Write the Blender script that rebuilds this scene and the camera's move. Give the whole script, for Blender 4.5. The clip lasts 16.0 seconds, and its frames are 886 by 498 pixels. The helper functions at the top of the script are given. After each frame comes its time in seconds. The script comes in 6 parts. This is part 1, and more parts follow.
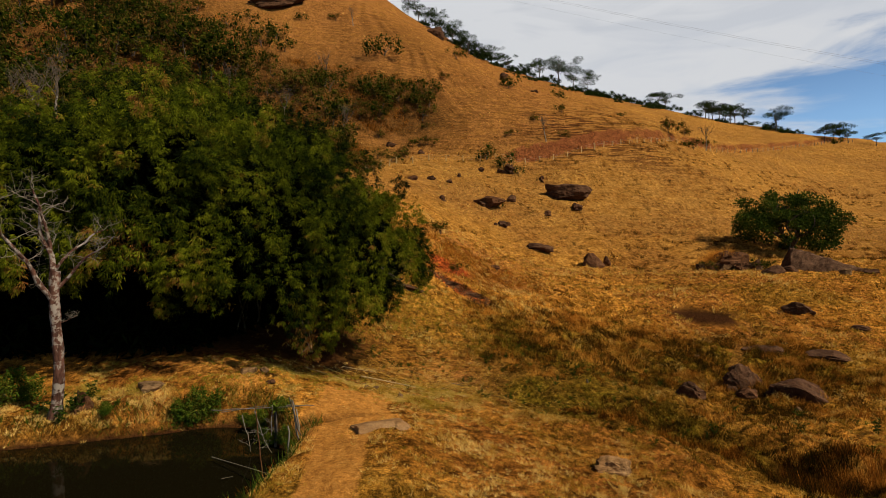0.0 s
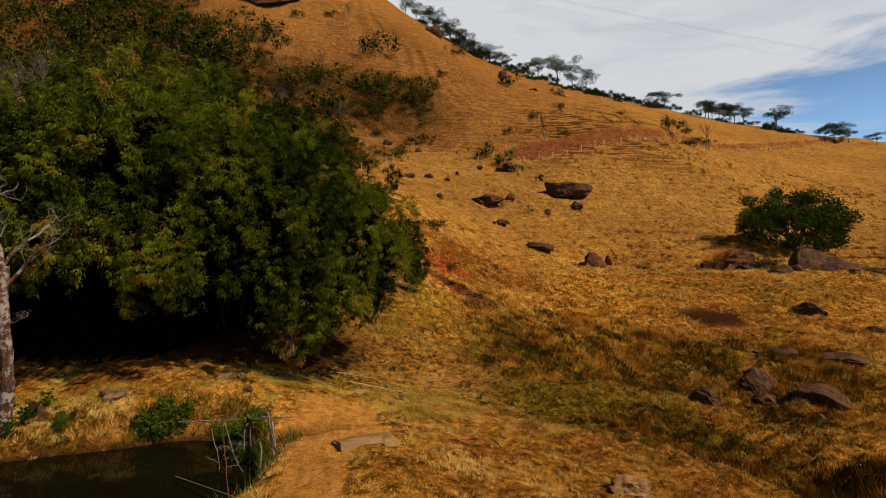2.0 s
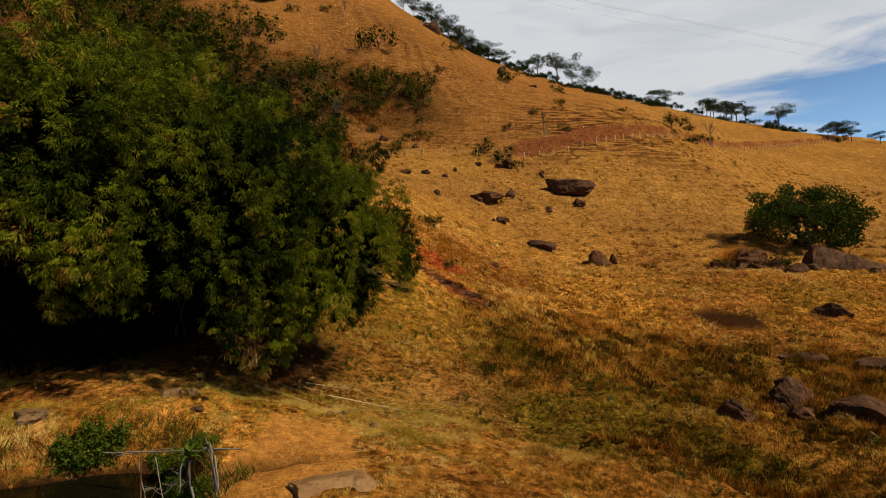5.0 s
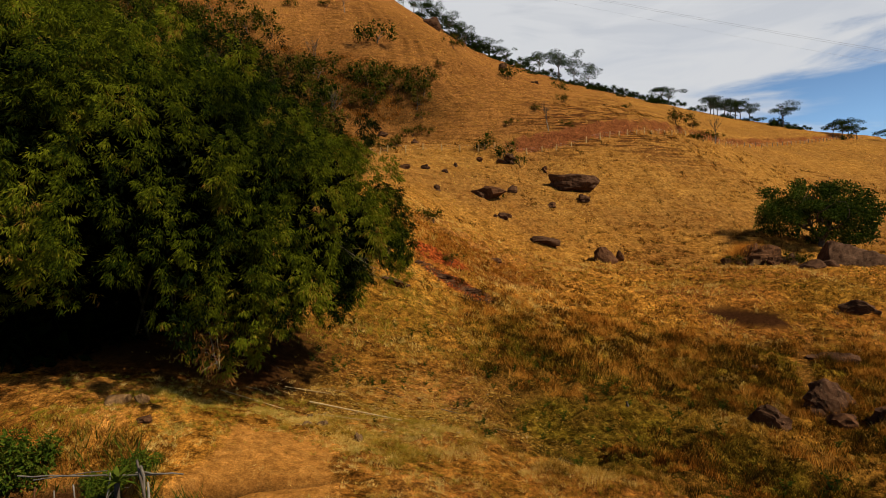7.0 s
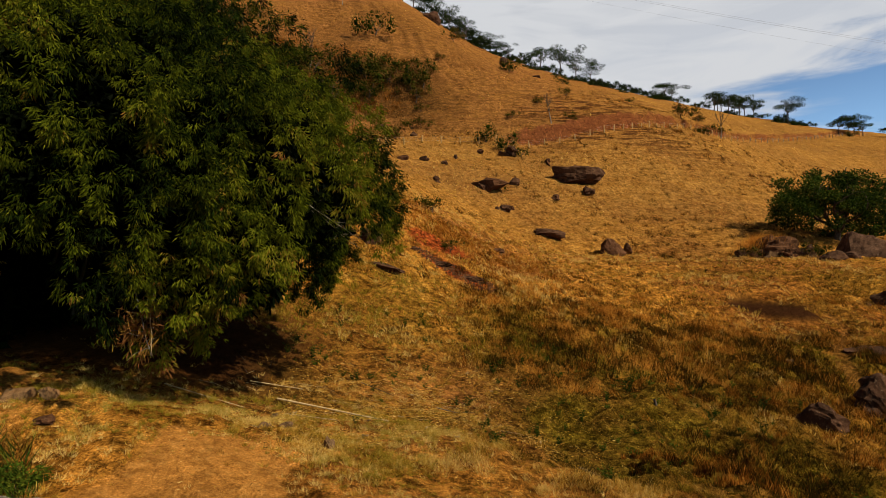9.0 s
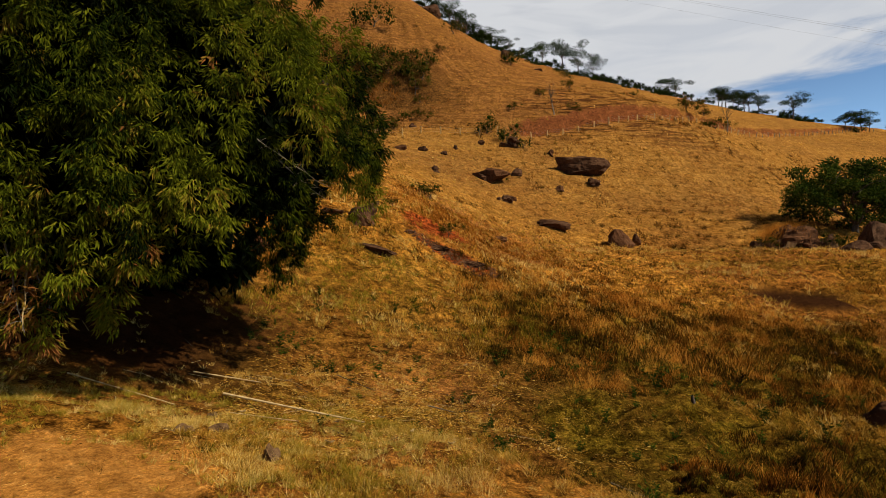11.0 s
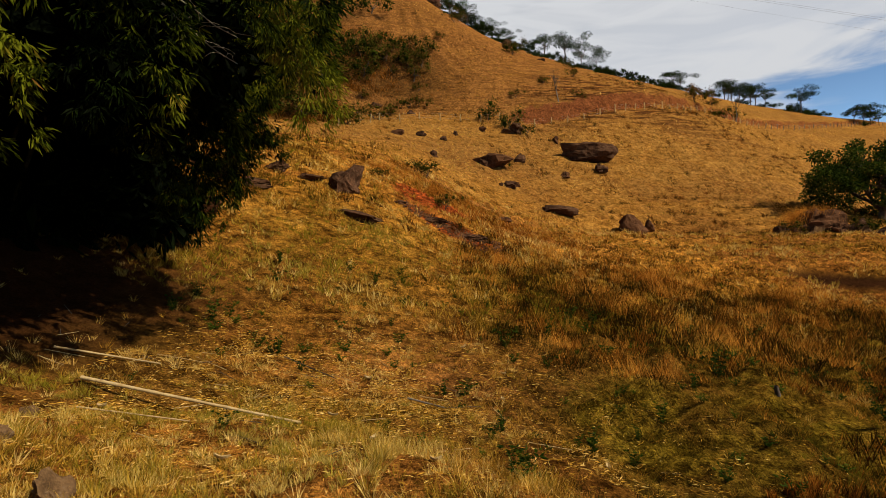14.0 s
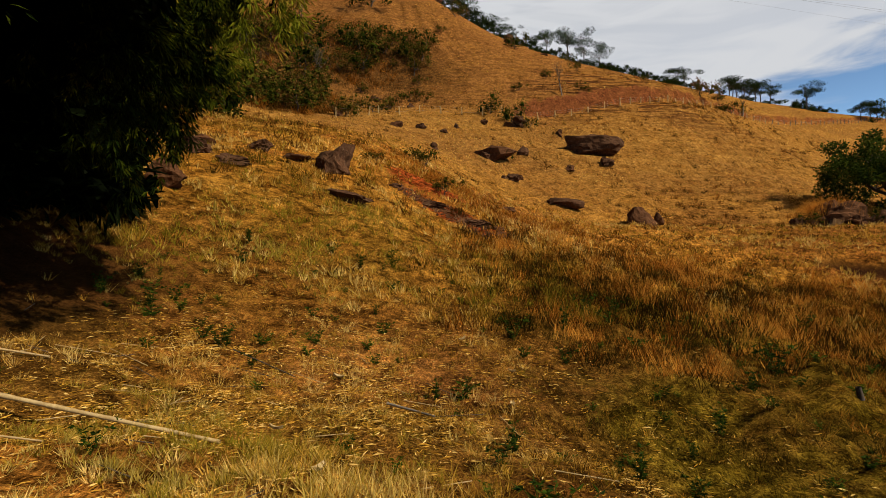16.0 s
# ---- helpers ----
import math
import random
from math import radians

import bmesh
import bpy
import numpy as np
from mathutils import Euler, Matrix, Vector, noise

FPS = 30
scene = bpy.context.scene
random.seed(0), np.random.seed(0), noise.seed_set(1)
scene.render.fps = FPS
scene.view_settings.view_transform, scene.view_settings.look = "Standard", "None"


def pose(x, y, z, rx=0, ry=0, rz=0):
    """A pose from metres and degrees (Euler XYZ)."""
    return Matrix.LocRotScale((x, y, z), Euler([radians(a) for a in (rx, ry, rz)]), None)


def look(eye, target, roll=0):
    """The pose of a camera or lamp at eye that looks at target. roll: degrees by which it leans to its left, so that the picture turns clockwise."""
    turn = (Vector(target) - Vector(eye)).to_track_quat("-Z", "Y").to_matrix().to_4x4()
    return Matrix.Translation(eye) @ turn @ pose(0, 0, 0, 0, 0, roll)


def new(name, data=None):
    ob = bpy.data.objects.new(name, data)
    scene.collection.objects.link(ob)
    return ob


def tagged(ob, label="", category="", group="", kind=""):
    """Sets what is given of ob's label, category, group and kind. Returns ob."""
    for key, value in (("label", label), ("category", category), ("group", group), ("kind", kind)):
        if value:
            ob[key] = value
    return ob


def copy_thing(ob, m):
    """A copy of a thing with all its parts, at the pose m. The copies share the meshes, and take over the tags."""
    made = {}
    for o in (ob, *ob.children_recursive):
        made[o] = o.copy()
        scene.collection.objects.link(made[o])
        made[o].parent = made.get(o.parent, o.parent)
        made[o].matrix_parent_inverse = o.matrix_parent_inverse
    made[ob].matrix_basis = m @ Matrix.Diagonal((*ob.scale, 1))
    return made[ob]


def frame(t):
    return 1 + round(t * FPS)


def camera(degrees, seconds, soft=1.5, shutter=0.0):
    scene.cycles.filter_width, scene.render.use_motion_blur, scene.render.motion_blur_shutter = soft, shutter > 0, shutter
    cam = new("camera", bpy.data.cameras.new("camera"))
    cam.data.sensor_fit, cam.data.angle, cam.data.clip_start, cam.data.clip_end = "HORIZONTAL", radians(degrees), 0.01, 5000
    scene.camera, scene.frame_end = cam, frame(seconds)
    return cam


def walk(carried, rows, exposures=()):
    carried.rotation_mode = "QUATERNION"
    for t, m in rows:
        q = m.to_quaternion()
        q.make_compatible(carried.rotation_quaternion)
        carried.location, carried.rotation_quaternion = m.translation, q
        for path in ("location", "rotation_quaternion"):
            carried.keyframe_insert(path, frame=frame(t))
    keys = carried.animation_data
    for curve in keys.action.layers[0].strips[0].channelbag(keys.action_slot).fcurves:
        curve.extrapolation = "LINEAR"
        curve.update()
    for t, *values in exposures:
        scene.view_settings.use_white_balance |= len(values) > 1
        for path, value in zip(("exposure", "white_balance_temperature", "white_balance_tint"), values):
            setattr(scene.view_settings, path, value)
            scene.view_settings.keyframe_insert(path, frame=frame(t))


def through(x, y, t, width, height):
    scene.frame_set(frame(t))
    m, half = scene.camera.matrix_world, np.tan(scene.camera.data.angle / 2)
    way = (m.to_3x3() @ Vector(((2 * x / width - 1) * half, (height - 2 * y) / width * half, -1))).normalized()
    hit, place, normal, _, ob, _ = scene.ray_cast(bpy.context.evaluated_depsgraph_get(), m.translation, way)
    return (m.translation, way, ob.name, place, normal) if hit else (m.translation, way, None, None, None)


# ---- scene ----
cam = camera(79.5, 16.0, soft=0.75, shutter=0.0)
METRES, EYE, TILT, LEAN, TURN = 22.0, 7.2, 0.0, 0.0, 0.0
ROWS = [
    (0.0, 0.0, 0.0, 0.0, -0.0, 0.0, 0.0),
    (0.5, 0.0005, 0.0222, 0.0003, -0.05, 0.01, 0.0),
    (1.0, 0.0018, 0.0453, -0.0008, -0.09, 0.03, -0.0),
    (1.5, 0.0036, 0.0683, -0.0073, -0.15, 0.06, 0.01),
    (2.0, 0.0051, 0.092, -0.0124, -0.19, 0.1, 0.0),
    (2.5, 0.0067, 0.1162, -0.0161, -0.24, 0.14, -0.0),
    (3.0, 0.0069, 0.1417, -0.0196, -0.3, 0.14, 0.0),
    (3.5, 0.0086, 0.1671, -0.0234, -0.33, 0.17, -0.0),
    (4.0, 0.0108, 0.1934, -0.0247, -0.36, 0.17, -0.0),
    (6.5, 0.0187, 0.3369, -0.0428, -0.3, 0.21, -0.04),
    (7.0, 0.0196, 0.3699, -0.0523, -0.28, 0.23, -0.02),
    (7.5, 0.0207, 0.4044, -0.0646, -0.27, 0.26, -0.03),
    (8.0, 0.0222, 0.4403, -0.0771, -0.28, 0.26, -0.04),
    (8.5, 0.0241, 0.4773, -0.0875, -0.26, 0.29, -0.02),
    (11.0, 0.0364, 0.6624, -0.1438, -0.16, 0.31, -0.02),
    (11.5, 0.0385, 0.6984, -0.1552, -0.15, 0.31, -0.02),
    (12.0, 0.0401, 0.733, -0.1662, -0.14, 0.31, -0.02),
    (12.5, 0.0421, 0.766, -0.1767, -0.13, 0.3, -0.02),
    (13.0, 0.0445, 0.7981, -0.1872, -0.12, 0.3, -0.02),
    (13.5, 0.0466, 0.8288, -0.1966, -0.09, 0.28, -0.02),
    (14.0, 0.0486, 0.8584, -0.2058, -0.06, 0.27, -0.01),
    (14.5, 0.0503, 0.8877, -0.2145, -0.03, 0.27, 0.01),
    (15.0, 0.0519, 0.9158, -0.2217, 0.01, 0.26, -0.0),
    (15.5, 0.0538, 0.9422, -0.2279, 0.06, 0.26, 0.01),
    (16.0, 0.0553, 0.9665, -0.2323, 0.11, 0.26, 0.01),
]
walk(cam, [(t, pose(0, 0, EYE, TILT, LEAN, TURN) @ pose(METRES * x, METRES * y, METRES * z, 90 + pitch, roll, yaw)) for t, x, y, z, yaw, pitch, roll in ROWS])

# ---- world, sun and exposure ----
SUN_ELEV, SUN_AZ = 46.0, -28.0          # azimuth in degrees from +x towards +y
sun_dir = Vector((math.cos(radians(SUN_ELEV)) * math.cos(radians(SUN_AZ)), math.cos(radians(SUN_ELEV)) * math.sin(radians(SUN_AZ)), math.sin(radians(SUN_ELEV))))
sun_data = bpy.data.lights.new("sun", "SUN")
sun_data.energy, sun_data.angle, sun_data.color = 5.0, radians(0.55), (1.0, 0.90, 0.72)
sun_ob = new("sun", sun_data)
sun_ob.matrix_world = look(sun_dir * 60, (0, 0, 0))
scene.view_settings.exposure = 0.39

world = bpy.data.worlds.new("sky")
scene.world = world
world.use_nodes = True
wn, wl = world.node_tree.nodes, world.node_tree.links
wn.clear()
w_out = wn.new("ShaderNodeOutputWorld")
w_bg = wn.new("ShaderNodeBackground")
w_bg.inputs[1].default_value = 0.05
w_sky = wn.new("ShaderNodeTexSky")
w_sky.sky_type, w_sky.sun_disc = "NISHITA", False
w_sky.sun_elevation, w_sky.sun_rotation = radians(SUN_ELEV), radians(90 - SUN_AZ)
w_sky.air_density, w_sky.dust_density, w_sky.ozone_density = 1.0, 0.4, 1.5
w_tc = wn.new("ShaderNodeTexCoord")
w_map = wn.new("ShaderNodeMapping")
w_map.inputs["Rotation"].default_value = (0.0, radians(16), 0.0)
w_map.inputs["Scale"].default_value = (1.3, 1.3, 6.0)
w_noise = wn.new("ShaderNodeTexNoise")
w_noise.inputs["Scale"].default_value, w_noise.inputs["Detail"].default_value = 2.2, 8.0
w_noise.inputs["Roughness"].default_value, w_noise.inputs["Distortion"].default_value = 0.55, 0.5
w_grad = wn.new("ShaderNodeVectorMath")
w_grad.operation = "DOT_PRODUCT"
w_grad.inputs[1].default_value = (-0.2, 0.0, 0.98)
w_add = wn.new("ShaderNodeMath")
w_add.operation = "MULTIPLY_ADD"
w_add.inputs[1].default_value, w_add.inputs[2].default_value = 3.4, -0.42
w_sum = wn.new("ShaderNodeMath")
w_sum.operation = "MULTIPLY_ADD"
w_sum.inputs[1].default_value = 1.8
w_ramp = wn.new("ShaderNodeMapRange")
w_ramp.interpolation_type = "SMOOTHSTEP"
w_ramp.inputs[1].default_value, w_ramp.inputs[2].default_value = 0.78, 1.12
w_mix = wn.new("ShaderNodeMix")
w_mix.data_type = "RGBA"
w_mix.inputs[7].default_value = (9.9, 10.1, 10.5, 1)
w_hue = wn.new("ShaderNodeMix")
w_hue.data_type, w_hue.blend_type = "RGBA", "MULTIPLY"
w_hue.inputs[0].default_value = 1.0
w_hue.inputs[7].default_value = (1.45, 1.75, 2.0, 1)
wl.new(w_tc.outputs["Generated"], w_map.inputs[0])
wl.new(w_map.outputs[0], w_noise.inputs["Vector"])
wl.new(w_tc.outputs["Generated"], w_grad.inputs[0])
wl.new(w_grad.outputs["Value"], w_add.inputs[0])
wl.new(w_noise.outputs[0], w_sum.inputs[0])
wl.new(w_add.outputs[0], w_sum.inputs[2])
wl.new(w_sum.outputs[0], w_ramp.inputs[0])
w_sep = wn.new("ShaderNodeSeparateXYZ")
w_high = wn.new("ShaderNodeMapRange")
w_high.interpolation_type = "SMOOTHSTEP"
w_high.inputs[1].default_value, w_high.inputs[2].default_value, w_high.inputs[3].default_value, w_high.inputs[4].default_value = 0.42, 0.55, 1.0, 0.06
w_thin = wn.new("ShaderNodeMath")
w_thin.operation = "MULTIPLY"
wl.new(w_tc.outputs["Generated"], w_sep.inputs[0])
wl.new(w_sep.outputs[2], w_high.inputs[0])
w_wisp = wn.new("ShaderNodeTexNoise")
w_wisp.inputs["Scale"].default_value, w_wisp.inputs["Detail"].default_value, w_wisp.inputs["Distortion"].default_value = 3.6, 6.0, 0.8
w_veil = wn.new("ShaderNodeMapRange")
w_veil.inputs[1].default_value, w_veil.inputs[2].default_value, w_veil.inputs[3].default_value, w_veil.inputs[4].default_value = 0.36, 0.56, 0.84, 1.0
w_body = wn.new("ShaderNodeMath")
w_body.operation = "MULTIPLY"
wl.new(w_map.outputs[0], w_wisp.inputs["Vector"])
wl.new(w_wisp.outputs[0], w_veil.inputs[0])
wl.new(w_ramp.outputs[0], w_body.inputs[0])
wl.new(w_veil.outputs[0], w_body.inputs[1])
wl.new(w_body.outputs[0], w_thin.inputs[0])
wl.new(w_high.outputs[0], w_thin.inputs[1])
w_side = wn.new("ShaderNodeMapRange")
w_side.interpolation_type = "SMOOTHSTEP"
w_side.inputs[1].default_value, w_side.inputs[2].default_value, w_side.inputs[3].default_value, w_side.inputs[4].default_value = -0.1, 0.45, 0.1, 1.0
w_bank = wn.new("ShaderNodeMath")
w_bank.operation = "MULTIPLY"
wl.new(w_sep.outputs[1], w_side.inputs[0])
wl.new(w_thin.outputs[0], w_bank.inputs[0])
wl.new(w_side.outputs[0], w_bank.inputs[1])
wl.new(w_bank.outputs[0], w_mix.inputs[0])
wl.new(w_sky.outputs[0], w_hue.inputs[6])
w_glow = wn.new("ShaderNodeMapRange")
w_glow.inputs[1].default_value, w_glow.inputs[2].default_value, w_glow.inputs[3].default_value, w_glow.inputs[4].default_value = 0.2, 0.5, 1.0, 0.28
w_deep = wn.new("ShaderNodeMix")
w_deep.data_type, w_deep.blend_type = "RGBA", "MULTIPLY"
w_deep.inputs[0].default_value = 1.0
wl.new(w_sep.outputs[2], w_glow.inputs[0])
wl.new(w_glow.outputs[0], w_deep.inputs[7])
wl.new(w_hue.outputs[2], w_deep.inputs[6])
wl.new(w_deep.outputs[2], w_mix.inputs[6])
wl.new(w_mix.outputs[2], w_bg.inputs[0])
wl.new(w_bg.outputs[0], w_out.inputs[0])

# ---- the shape of the land ----
rng = np.random.default_rng(7)


def hash2(i, j, seed):
    h = (i.astype(np.int64) * 374761393 + j.astype(np.int64) * 668265263 + seed * 1442695041) & 0xFFFFFFFF
    h = ((h ^ (h >> 13)) * 1274126177) & 0xFFFFFFFF
    return ((h ^ (h >> 16)) & 0xFFFF) / 65535.0


def vnoise(x, y, seed=0):
    """Smooth value noise, 0 to 1."""
    x, y = np.broadcast_arrays(np.asarray(x, float), np.asarray(y, float))
    i, j = np.floor(x), np.floor(y)
    a, b = x - i, y - j
    a, b = a * a * (3 - 2 * a), b * b * (3 - 2 * b)
    return ((hash2(i, j, seed) * (1 - a) + hash2(i + 1, j, seed) * a) * (1 - b)
            + (hash2(i, j + 1, seed) * (1 - a) + hash2(i + 1, j + 1, seed) * a) * b)


def fbm(x, y, seed=0, octaves=4):
    """Noise of several sizes, about -0.5 to 0.5."""
    total, amp, norm = 0.0, 1.0, 0.0
    for k in range(octaves):
        total = total + amp * (vnoise(np.asarray(x) * 2 ** k, np.asarray(y) * 2 ** k, seed + k * 17) - 0.5)
        norm, amp = norm + amp, amp * 0.5
    return total / norm


def step(a, b, v):
    s = np.clip((np.asarray(v, float) - a) / (b - a), 0, 1)
    return s * s * (3 - 2 * s)


# coarse heights of the slopes: rows by distance, columns by bearing
BEARINGS = np.array([-0.9, -0.45, -0.2, -0.05, 0.1, 0.3, 0.6, 1.0])
SLOPES = [
    (0, (0.1, 1.8, 1.5, 1.6, 2.0, 0.7, -0.1, -1.2)),
    (18, (3.4, 1.0, 1.1, 1.2, 0.2, -0.6, 0.1, 1.2)),
    (30, (6.0, 3.7, 3.3, 0.5, -0.3, -1.4, -0.4, 3.0)),
    (42, (10.1, 8.2, 6.9, 4.5, 1.5, -0.1, 0.3, 4.2)),
    (60, (17.8, 15.6, 12.2, 10.0, 4.1, 3.2, 4.1, 5.6)),
    (85, (30.0, 25.5, 18.8, 16.0, 9.8, 7.1, 6.9, 9.4)),
    (115, (43.0, 36.0, 30.6, 26.9, 26.0, 23.4, 13.6, 13.5)),
    (128, (52.0, 46.0, 38.0, 33.0, 34.2, 31.6, 17.8, 15.6)),
    (160, (80.0, 80.0, 71.9, 67.8, 54.5, 46.0, 28.0, 23.5)),
    (210, (114.0, 126.0, 122.0, 97.0, 76.5, 63.5, 47.9, 38.5)),
    (270, (130.0, 142.0, 134.0, 118.0, 96.5, 80.5, 65.0, 56.0)),
    (340, (135.0, 132.0, 112.0, 95.0, 80.0, 68.0, 52.0, 68.3)),
]
DISTANCES = np.array([r[0] for r in SLOPES], float)
HEIGHTS = np.array([r[1] for r in SLOPES], float)


def blend(knots, v):
    """Indices and weights of a cubic between uneven knots."""
    v = np.clip(v, knots[0], knots[-1])
    i = np.clip(np.searchsorted(knots, v) - 1, 0, len(knots) - 2)
    h = knots[i + 1] - knots[i]
    t = (v - knots[i]) / h
    h00 = 2 * t ** 3 - 3 * t ** 2 + 1
    h10, h11 = t ** 3 - 2 * t ** 2 + t, t ** 3 - t ** 2
    lo, hi, top = np.maximum(i - 1, 0), np.minimum(i + 2, len(knots) - 1), i + 1
    s0, s1 = h10 * h / (knots[top] - knots[lo]), h11 * h / (knots[hi] - knots[i])
    return (lo, i, top, hi), (-s0, h00 - s1, 1 - h00 + s0, s1)


def road_offset(x, y):
    """Distance uphill of the cart road, and how far along it the place lies."""
    best, along = np.full(np.shape(x), 1e9), np.zeros(np.shape(x))
    pts = [(8, 113), (15, 118), (25, 122), (36, 128), (50, 139), (63, 152), (91, 172), (120, 196), (168, 235), (210, 262)]
    for k in range(len(pts) - 1):
        (ax, ay), (bx, by) = pts[k], pts[k + 1]
        dx, dy = bx - ax, by - ay
        q = np.clip(((x - ax) * dx + (y - ay) * dy) / (dx * dx + dy * dy), 0, 1)
        ex, ey = x - ax - q * dx, y - ay - q * dy
        d = np.hypot(ex, ey) * np.sign(ey * dx - ex * dy + 1e-9)
        near = np.abs(d) < np.abs(best)
        best, along = np.where(near, d, best), np.where(near, k + q, along)
    return best, along


WATER = 0.35


def pond_depth(x, y):
    """Metres inside the pond's edge (negative outside)."""
    wob = 0.5 * fbm(x * 0.6, y * 0.6, 5, 3)
    far = 18.9 + 0.12 * (x + 14) + 0.5 * np.sin(x * 0.5) - 2.4 * step(-7.6, -4.6, x) + 0.5 * step(-10.5, -8.5, x)
    return np.minimum(np.minimum(-4.9 - 0.1 * np.maximum(16 - y, 0) - x, far - y), np.minimum(y - 3.0, x + 34)) + wob


def spill(x, y):
    """The little wet channel that leaves the pond's corner."""
    c = 18.9 + 0.35 * (x + 4) + 0.2 * np.sin(x * 1.3)
    return np.exp(-((y - c) / 0.38) ** 2) * step(-5.8, -4.6, x) * (1 - step(-2.4, -1.2, x))


def track(x, y):
    """The trodden path along the dam, 0 to 1."""
    c = -2.5 - 0.4 * np.sin((y - 11) * 0.35) - 0.25 * (y - 12) * step(12, 20, y) * 0.5
    w = 0.95 + 0.6 * step(15, 19, y) + 0.5 * fbm(x * 0.9, y * 0.9, 9, 3)
    apron = np.exp(-((x + 3.3) / 1.9) ** 4 - ((y - 18.6) / 1.7) ** 4)
    return np.maximum((1 - step(0.5, 1.25, np.abs(x - c) / w)) * (1 - step(21.0, 23.5, y)) * step(2, 5, y), apron)


def hollow(x, y):
    """The muddy drinking hollow, 0 to 1."""
    wob = 0.5 * fbm(x * 0.5, y * 0.5, 87, 3)
    return 1 - step(0.75, 1.1, np.sqrt(((x - 23.9) / 2.9) ** 2 + ((y - 49.0) / 3.2) ** 2) + wob)


def cow_path(x, y):
    """The narrow trodden path that winds down from the hollow, 0 to 1."""
    best = np.full(np.shape(x), 1e9)
    pts = [(26.6, 49.5), (27.0, 47.6), (25.9, 44.6), (23.0, 41.2), (20.6, 37.6), (19.0, 34.2)]
    for k, ((ax, ay), (bx, by)) in enumerate(zip(pts, pts[1:])):
        dx, dy = bx - ax, by - ay
        q = np.clip(((x - ax) * dx + (y - ay) * dy) / (dx * dx + dy * dy), 0, 1)
        best = np.minimum(best, np.hypot(x - ax - q * dx, y - ay - q * dy) / (0.28 if k < 3 else 0.55))
    return 1 - step(0.6, 1.25, best + 0.5 * fbm(x * 1.3, y * 1.3, 89, 2))


def ditch(x, y):
    """Distance from the ditch's bed, which bends round the foot of the dam."""
    best = np.full(np.shape(x), 1e9)
    pts = [(4.5, 28.0), (7, 27.2), (10.6, 26.4), (12.0, 22.5), (13.0, 17.5), (15.5, 12)]
    for (ax, ay), (bx, by) in zip(pts, pts[1:]):
        dx, dy = bx - ax, by - ay
        q = np.clip(((x - ax) * dx + (y - ay) * dy) / (dx * dx + dy * dy), 0, 1)
        best = np.minimum(best, np.hypot(x - ax - q * dx, y - ay - q * dy))
    return best


def trench(x, y):
    """Metres from the deep overgrown trench behind the grassy bank, and from the bank's crest."""
    out = []
    for pts in ([(4.6, 25.4), (7.0, 24.9), (9.4, 24.6), (10.8, 22.4), (13.2, 20.2), (16.5, 17.5)], [(0.5, 24.6), (2.8, 23.2), (4.8, 21.4), (6.8, 19.6), (8.6, 17.4)]):
        best = np.full(np.shape(x), 1e9)
        for (ax, ay), (bx, by) in zip(pts, pts[1:]):
            dx, dy = bx - ax, by - ay
            q = np.clip(((x - ax) * dx + (y - ay) * dy) / (dx * dx + dy * dy), 0, 1)
            best = np.minimum(best, np.hypot(x - ax - q * dx, y - ay - q * dy))
        out.append(best)
    return out


def gully(x, y):
    """The overgrown ditch across the valley floor, 0 to 1."""
    a = np.exp(-(ditch(x, y) / 2.1) ** 2)
    c2 = 37.5 + 1.5 * np.sin(x * 0.2)
    b = np.exp(-((y - c2) / 6.0) ** 2) * step(0.5, 5, x) * (1 - step(24, 30, x))
    return np.clip(a + b, 0, 1)


